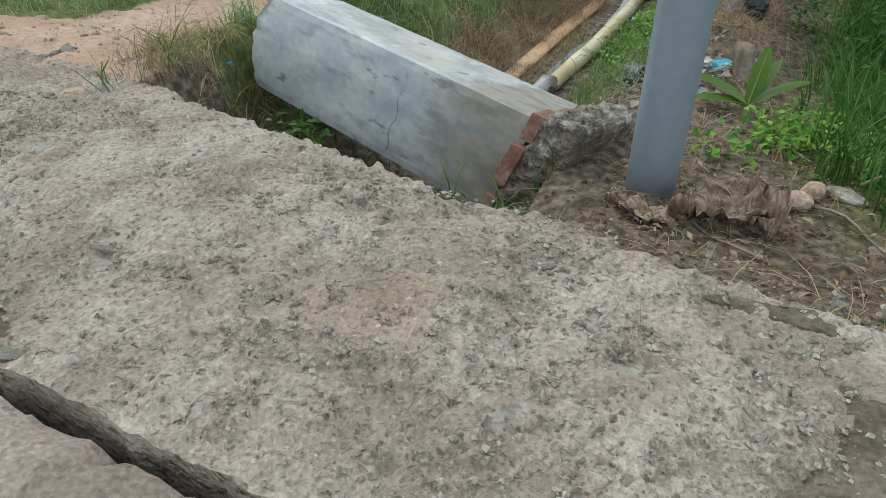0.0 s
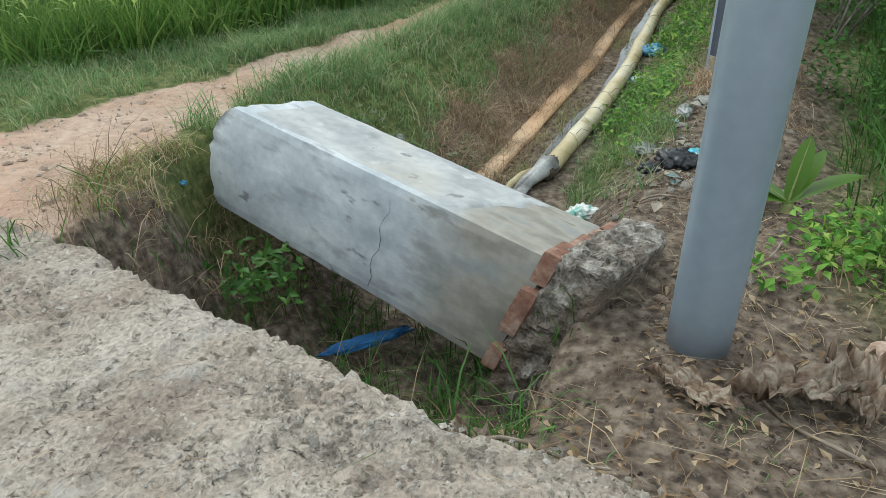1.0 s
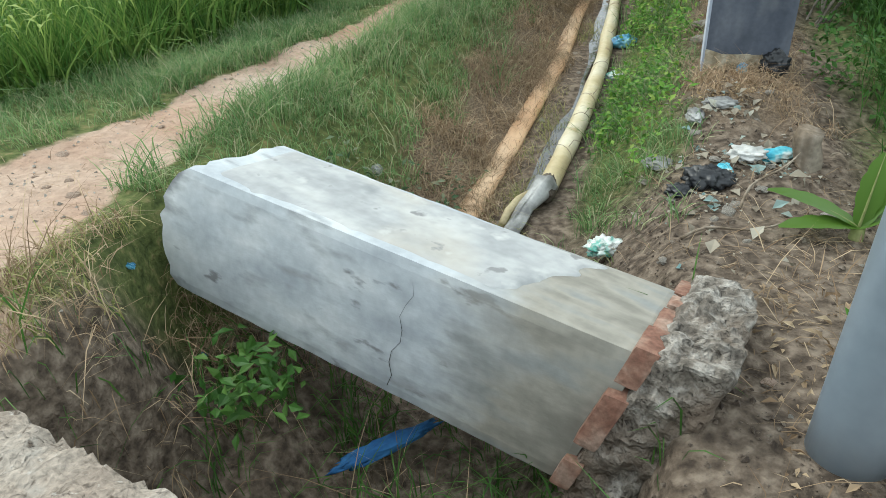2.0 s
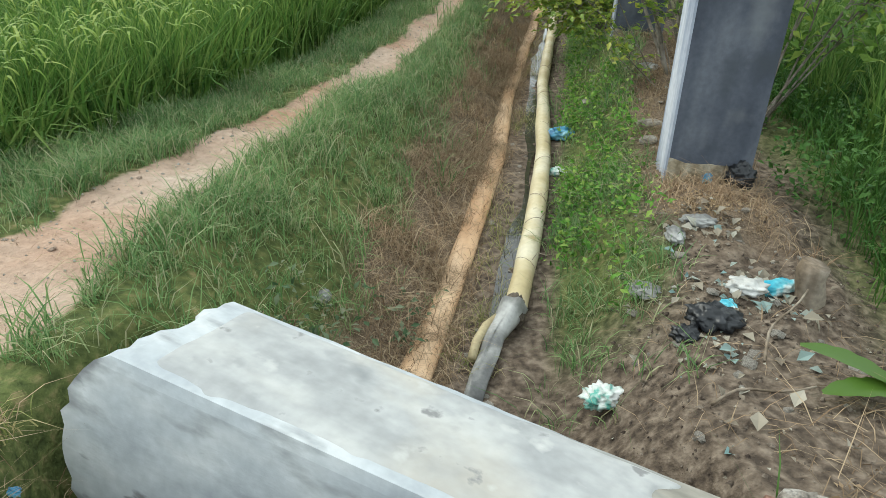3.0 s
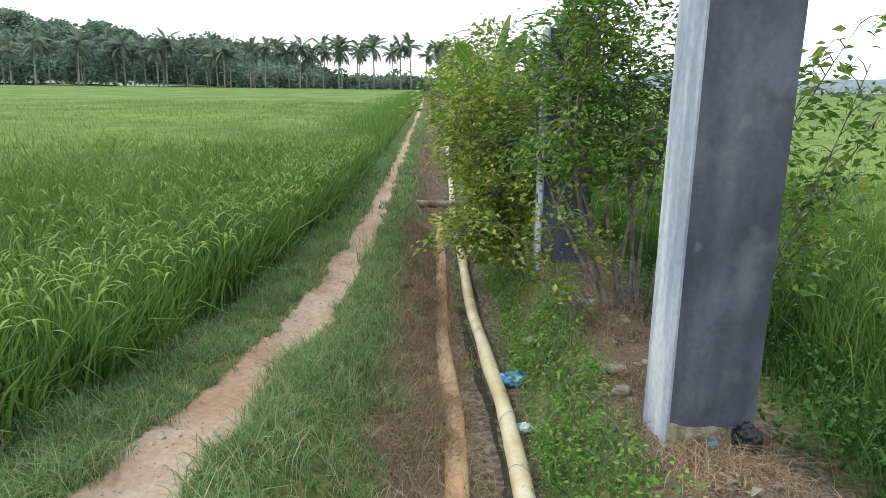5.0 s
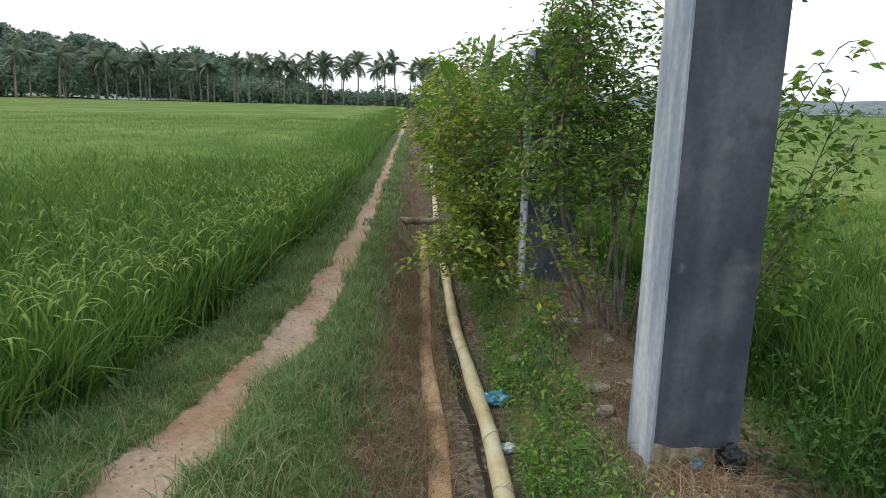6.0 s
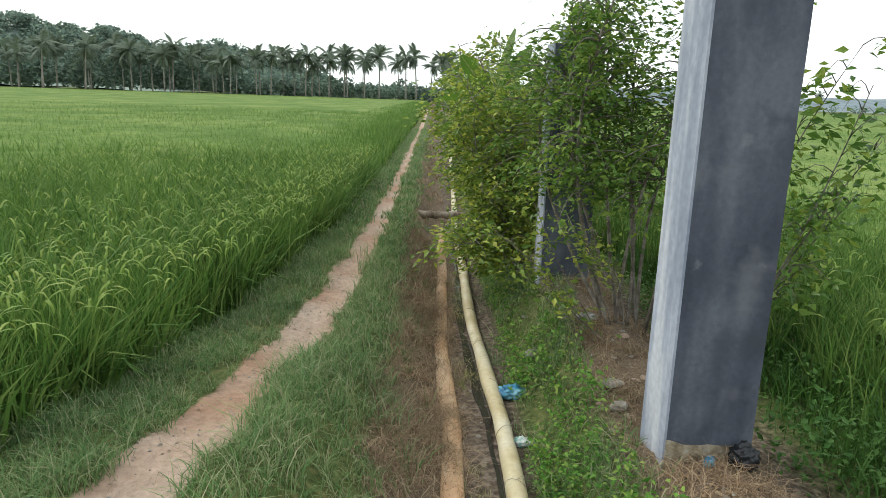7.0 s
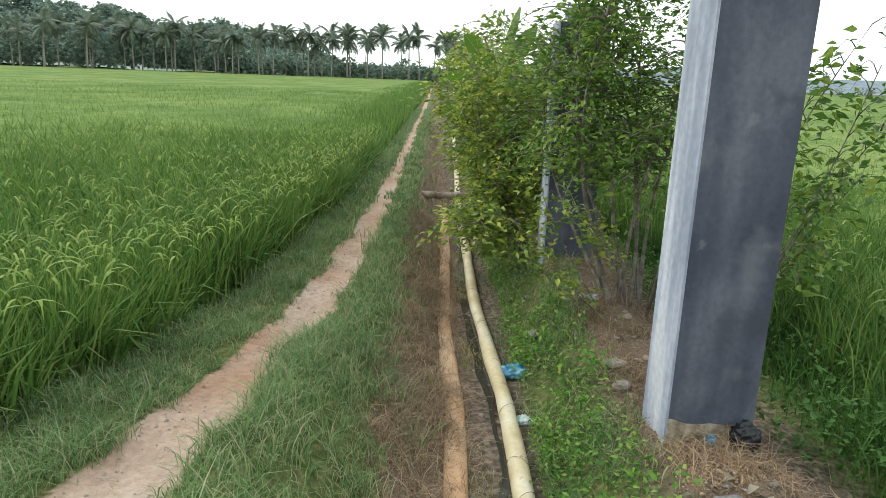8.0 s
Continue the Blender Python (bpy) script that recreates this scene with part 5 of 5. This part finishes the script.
# the withered banana leaf by the pole
def withered_leaf(at, turn):
    n, m = 26, 9
    V = np.zeros((n, m, 3))
    for i in range(n):
        t = i / (n - 1)
        w = 0.075 * (0.3 + math.sin(math.pi * min(1, t * 1.1)) ** 0.7)
        for j in range(m):
            q = j / (m - 1) * 2 - 1
            p = Vector((t * 6, q * 1.6, 0.3))
            curl = 0.05 * q * q * (1 + noise.noise(p * 0.8 + Vector((3, 1, 0))))
            V[i, j] = (0.42 * t - 0.21 + 0.035 * noise.noise(p * 1.6), q * w * (1 - 0.35 * abs(noise.noise(p * 0.7))) + 0.04 * noise.noise(Vector((t * 3, 9, 0))),
                       0.012 + 0.06 * abs(noise.noise(p * 1.1)) + 0.02 * noise.noise(p * 3.1) + curl)
    ob = np_object("withered_leaf", V.reshape(-1, 3), grid_faces(n, m), M_DEADLEAF, None, True, "withered brown banana leaf crumpled on the soil by the pole", "dead leaf")
    mod = ob.modifiers.new("thickness", "SOLIDIFY")
    mod.thickness = 0.003
    ob.matrix_basis = pose(at[0], at[1], on_ground(*at), 0, 0, turn)
    return ob


withered_leaf((-0.16, 2.88), 22).scale = (0.66, 0.5, 0.9)
withered_leaf((-0.05, 2.93), -75).scale = (0.5, 0.55, 1.2)
withered_leaf((-0.36, 2.80), -20).scale = (0.45, 0.35, 0.5)
withered_leaf((-0.73, 2.40), 10).scale = (0.3, 0.4, 0.6)


# stones: alike pieces share a few meshes
stone_mesh = []
for k in range(5):
    bm = bmesh.new()
    bmesh.ops.create_icosphere(bm, subdivisions=2, radius=0.5)
    for v in bm.verts:
        v.co = v.co * (1 + 0.5 * noise.noise(v.co * 3 + Vector((k * 3, 0, 0))))
        v.co.z *= 0.4
    me = bpy.data.meshes.new("stone")
    bm.to_mesh(me)
    bm.free()
    stone_mesh.append(me)
    me.materials.append(M_STONE if k < 3 else M_CLAY)


def stones(n, x0, x1, y0, y1, lo, hi, kinds, label, group, mask=None, top=None):
    made = 0
    while made < n:
        x, y = r.uniform(x0, x1), r.uniform(y0, y1)
        if mask and not mask(x, y):
            continue
        k = lo + (hi - lo) * r.random() ** 2.2
        ob = new("stone", stone_mesh[r.choice(kinds)])
        ob.matrix_basis = pose(x, y, (top if top is not None else on_ground(x, y)) + 0.04 * k, r.uniform(-15, 15), r.uniform(-15, 15), r.uniform(0, 360)) @ Matrix.Diagonal((k, k * r.uniform(0.6, 1), k * r.uniform(0.6, 1), 1))
        tagged(ob, label, "stone", group)
        made += 1


clear = lambda x, y: not (-0.68 < x < -0.22 and 5.46 < y < 5.85) and not (x < -0.5 and 2.7 < y < 3.7)
stones(42, -0.75, 0.4, 2.35, 3.4, 0.012, 0.06, (0, 1, 3, 4), "small loose stone on the soil by the pole", "stones by the pole", clear)
stones(45, -0.85, -0.15, 3.75, 5.3, 0.015, 0.07, (0, 1, 2), "small pale rubble stone on the mound", "stones on the mound", clear)
stones(55, -0.95, -0.3, 5.9, 7.9, 0.015, 0.08, (0, 1, 2, 4), "pale rubble stone between the pillars", "stones between the pillars")
stones(24, -1.0, -0.3, 9.6, 12, 0.05, 0.2, (0, 1, 4), "broken masonry lump further down the ditch", "stones down the ditch")
stones(40, -3.3, -2.0, 2.5, 4.2, 0.012, 0.06, (3, 4), "flat stone bedded in the reddish path", "stones in the path", lambda x, y: abs(x - float(path_mid(y))) < float(path_half(y)) * 1.1)
stones(40, -3.0, -2.0, 4.2, 9, 0.01, 0.03, (3, 4), "small stone on the reddish path", "stones in the path", lambda x, y: abs(x - float(path_mid(y))) < float(path_half(y)))
stones(40, -2.6, -1.8, 2.3, 2.75, 0.012, 0.07, (0, 1, 3), "flat rubble at the crumbling slab corner", "rubble at the slab corner")
stones(24, -1.45, -1.3, 4.0, 7.0, 0.015, 0.05, (0, 1), "pale pebble between the hoses", "pebbles between the hoses")
bits = ((-1.24, 1.82, 0.06), (-0.42, 2.15, 0.05), (-1.22, 2.06, 0.04), (-1.15, 1.53, 0.08), (-0.28, 2.09, 0.03), (-0.8, 1.7, 0.03), (-0.9, 2.2, 0.04), (-0.2, 1.9, 0.035))
for x, y, k in bits:
    ob = new("stone", stone_mesh[r.choice((0, 1, 2))])
    ob.matrix_basis = pose(x, y, 0.484, 0, 0, r.uniform(0, 360)) @ Matrix.Diagonal((k, k * 0.35, k * 0.3, 1))
    tagged(ob, "flat concrete chip lying on the road slab", "stone", "chips on the slab")

# fine grit and chaff
def grit(name, n, x0, x1, y0, y1, lo, hi, material, label, top=None, mask=None):
    x, y = rnd(x0, x1, n), rnd(y0, y1, n)
    if mask is not None:
        k = rng.random(n) < mask(x, y)
        x, y = x[k], y[k]
        n = len(x)
    z = height(x, y) if top is None else np.full(n, top)
    base = np.array([(1, 0, 0), (0, 1, 0), (-1, 0, 0), (0, -1, 0), (0, 0, 0.7), (0, 0, -0.5)], float)
    s = rnd(0, 1, n) ** 3 * (hi - lo) + lo
    J = base[None] * s[:, None, None] * rnd(0.5, 1.2, (n, 6, 1))
    a = rnd(0, 6.28, n)
    X = J[:, :, 0] * np.cos(a)[:, None] - J[:, :, 1] * np.sin(a)[:, None] * 0.7
    Y = J[:, :, 0] * np.sin(a)[:, None] + J[:, :, 1] * np.cos(a)[:, None] * 0.7
    V = np.stack([X + x[:, None], Y + y[:, None], J[:, :, 2] + z[:, None] + s[:, None] * 0.15], 2).reshape(-1, 3)
    t = np.array([(0, 1, 4), (1, 2, 4), (2, 3, 4), (3, 0, 4), (1, 0, 5), (2, 1, 5), (3, 2, 5), (0, 3, 5)])
    F = (np.arange(n)[:, None, None] * 6 + t[None]).reshape(-1, 3)
    return np_object(name, V, F, material, None, False, label, "grit", "", "stuff")


M_GRIT = surface("slab_grit", [(0.17, 0.145, 0.115), (0.25, 0.22, 0.18), (0.36, 0.33, 0.29)], 30, 120, 0.95)
M_CRUMB = surface("soil_crumb", [(0.06, 0.045, 0.035), (0.11, 0.085, 0.065), (0.18, 0.15, 0.12)], 30, 120, 0.95)
grit("slab_grit", 22000, -2.4, 0.6, 1.52, 2.33, 0.0015, 0.011, M_GRIT, "loose grit and flakes on the worn slab", 0.484, lambda x, y: 0.35 + 0.65 * (fbm(x, y, 5, 2, 151) > 0.1))
grit("path_grit", 5000, -3.4, -1.95, 2.4, 9, 0.002, 0.012, M_STONE, "loose gravel on the footpath", None, lambda x, y: cover(x, y)[0])
grit("soil_crumbs", 9000, -0.9, 0.5, 2.3, 5.4, 0.002, 0.014, M_CRUMB, "loose soil crumbs", None, lambda x, y: 0.3 + 0.7 * (fbm(x, y, 4, 2, 153) > 0))
grit("ochre_sand", 9000, -0.85, -0.2, 4.85, 5.45, 0.002, 0.012, M_OCHRE, "ochre sand spilt on the mound before the pillar", None, lambda x, y: np.exp(-((x + 0.52) / 0.12) ** 2 - ((y - 5.15) / 0.10) ** 2))
P = scatter(-3.4, -1.95, 2.4, 10, 260, lambda x, y: cover(x, y)[0])
P[:, 2] += 0.006
blades("path_chaff", P, rnd(0.015, 0.06, len(P)), 0.0025, M_STRAW, 2.4, 0.95, 2, "dry chaff and leaf bits on the path", "straw")
P = scatter(-2.2, 0.6, 1.5, 2.25, 90, lambda x, y: 0.6 + 0 * x)
P[:, 2] = 0.487
blades("slab_chaff", P, rnd(0.01, 0.06, len(P)), 0.0022, M_STRAW, 2.4, 0.95, 2, "dry stalk bits on the road slab", "straw")

# the crack across the fallen pillar
M_CRACK = plain("crack_shadow", [(0.03, 0.03, 0.03), (0.05, 0.05, 0.05)], 0.95)
crack = [Vector((0.80 + 0.012 * math.sin(k * 1.7) - 0.03 * k / 9, -0.0045, -0.05 - 0.034 * k)) for k in range(10)]
tubes("crack", [(crack, np.linspace(0.0004, 0.0012, 10))], M_CRACK, fallen, sides=5)

# scraps of paper and plastic trodden into the heap
M_SCRAP = leaf_mat("paper_scraps", [(0.15, 0.125, 0.10), (0.24, 0.21, 0.17), (0.36, 0.335, 0.29), (0.18, 0.28, 0.29)], 0.6, 0.1)
P = np.concatenate([rng.normal((-0.45, 4.45, 0), (0.16, 0.16, 0), (90, 3)), rng.normal((-0.58, 4.98, 0), (0.10, 0.07, 0), (110, 3)), rng.normal((-0.5, 4.55, 0), (0.12, 0.10, 0), (120, 3)), rng.normal((-0.75, 7.2, 0), (0.15, 0.2, 0), (60, 3)), rng.normal((-0.6, 4.15, 0), (0.14, 0.12, 0), (50, 3)), rng.normal((-0.5, 3.75, 0), (0.12, 0.1, 0), (20, 3))])
P[:, 2] = height(P[:, 0], P[:, 1]) + 0.008
V, F = leaves_arrays(P, 0.01 + 0.055 * rnd(0, 1, len(P)) ** 2.5, 2.0, 0.6, 0.7)
np_object("paper_scraps", V, F, M_SCRAP, None, False, "small pale scraps of paper and plastic on the heap", "litter", "", "stuff")
P = scatter(-0.8, 0.45, 2.3, 3.6, 1100, lambda x, y: 0.6 + 0 * x)
P = P[~((P[:, 0] < -0.5) & (P[:, 1] > 2.7))]
P[:, 2] += 0.012
V, F = leaves_arrays(P, rnd(0.012, 0.042, len(P)), 2.0, 0.5, 0.4)
np_object("leaf_litter", V, F, M_STRAW, None, False, "brown dead leaf litter on the soil by the pole", "dead leaves", "", "stuff")


# soil washed onto the slab: low mounds with ragged rims
def soil_patch(x, y, rx, ry, tall, seed):
    n, m = 20, 40
    rad = np.linspace(0, 1, n)[:, None]
    a = np.linspace(0, 2 * np.pi, m, endpoint=False)[None, :]
    rim = 1 + 0.35 * vnoise(np.cos(a) * 2 + seed, np.sin(a) * 2, seed) + 0.15 * vnoise(np.cos(a) * 7 + seed, np.sin(a) * 7, seed + 1)
    X, Y = x + rx * rad * rim * np.cos(a), y + ry * rad * rim * np.sin(a)
    Z = 0.474 + tall * (1 - rad ** 2) * (1 + 0.5 * fbm(X, Y, 18, 3, seed)) + 0.006 * (1 - rad ** 6) + 0 * a
    V = np.stack([X, Y, Z], 2).reshape(-1, 3)
    F = []
    for i in range(n - 1):
        for j in range(m):
            k = (j + 1) % m
            F.append((i * m + j, (i + 1) * m + j, (i + 1) * m + k, i * m + k))
    return np_object("soil_patch", V, F, M_SOIL, None, True, "dark soil washed onto the edge of the road slab", "soil", "", "stuff")


M_SOIL = surface("washed_soil", [(0.075, 0.06, 0.045), (0.115, 0.094, 0.072), (0.165, 0.138, 0.108)], 6, 70, 0.97, relief=0.008, grain=1.0, pits=(40, 0.006))
soil_patch(0.20, 1.93, 0.17, 0.30, 0.014, 3)
soil_patch(0.10, 1.78, 0.07, 0.10, 0.008, 4)
soil_patch(0.02, 2.2, 0.14, 0.035, 0.008, 6)
soil_patch(-1.28, 1.56, 0.16, 0.045, 0.010, 5)
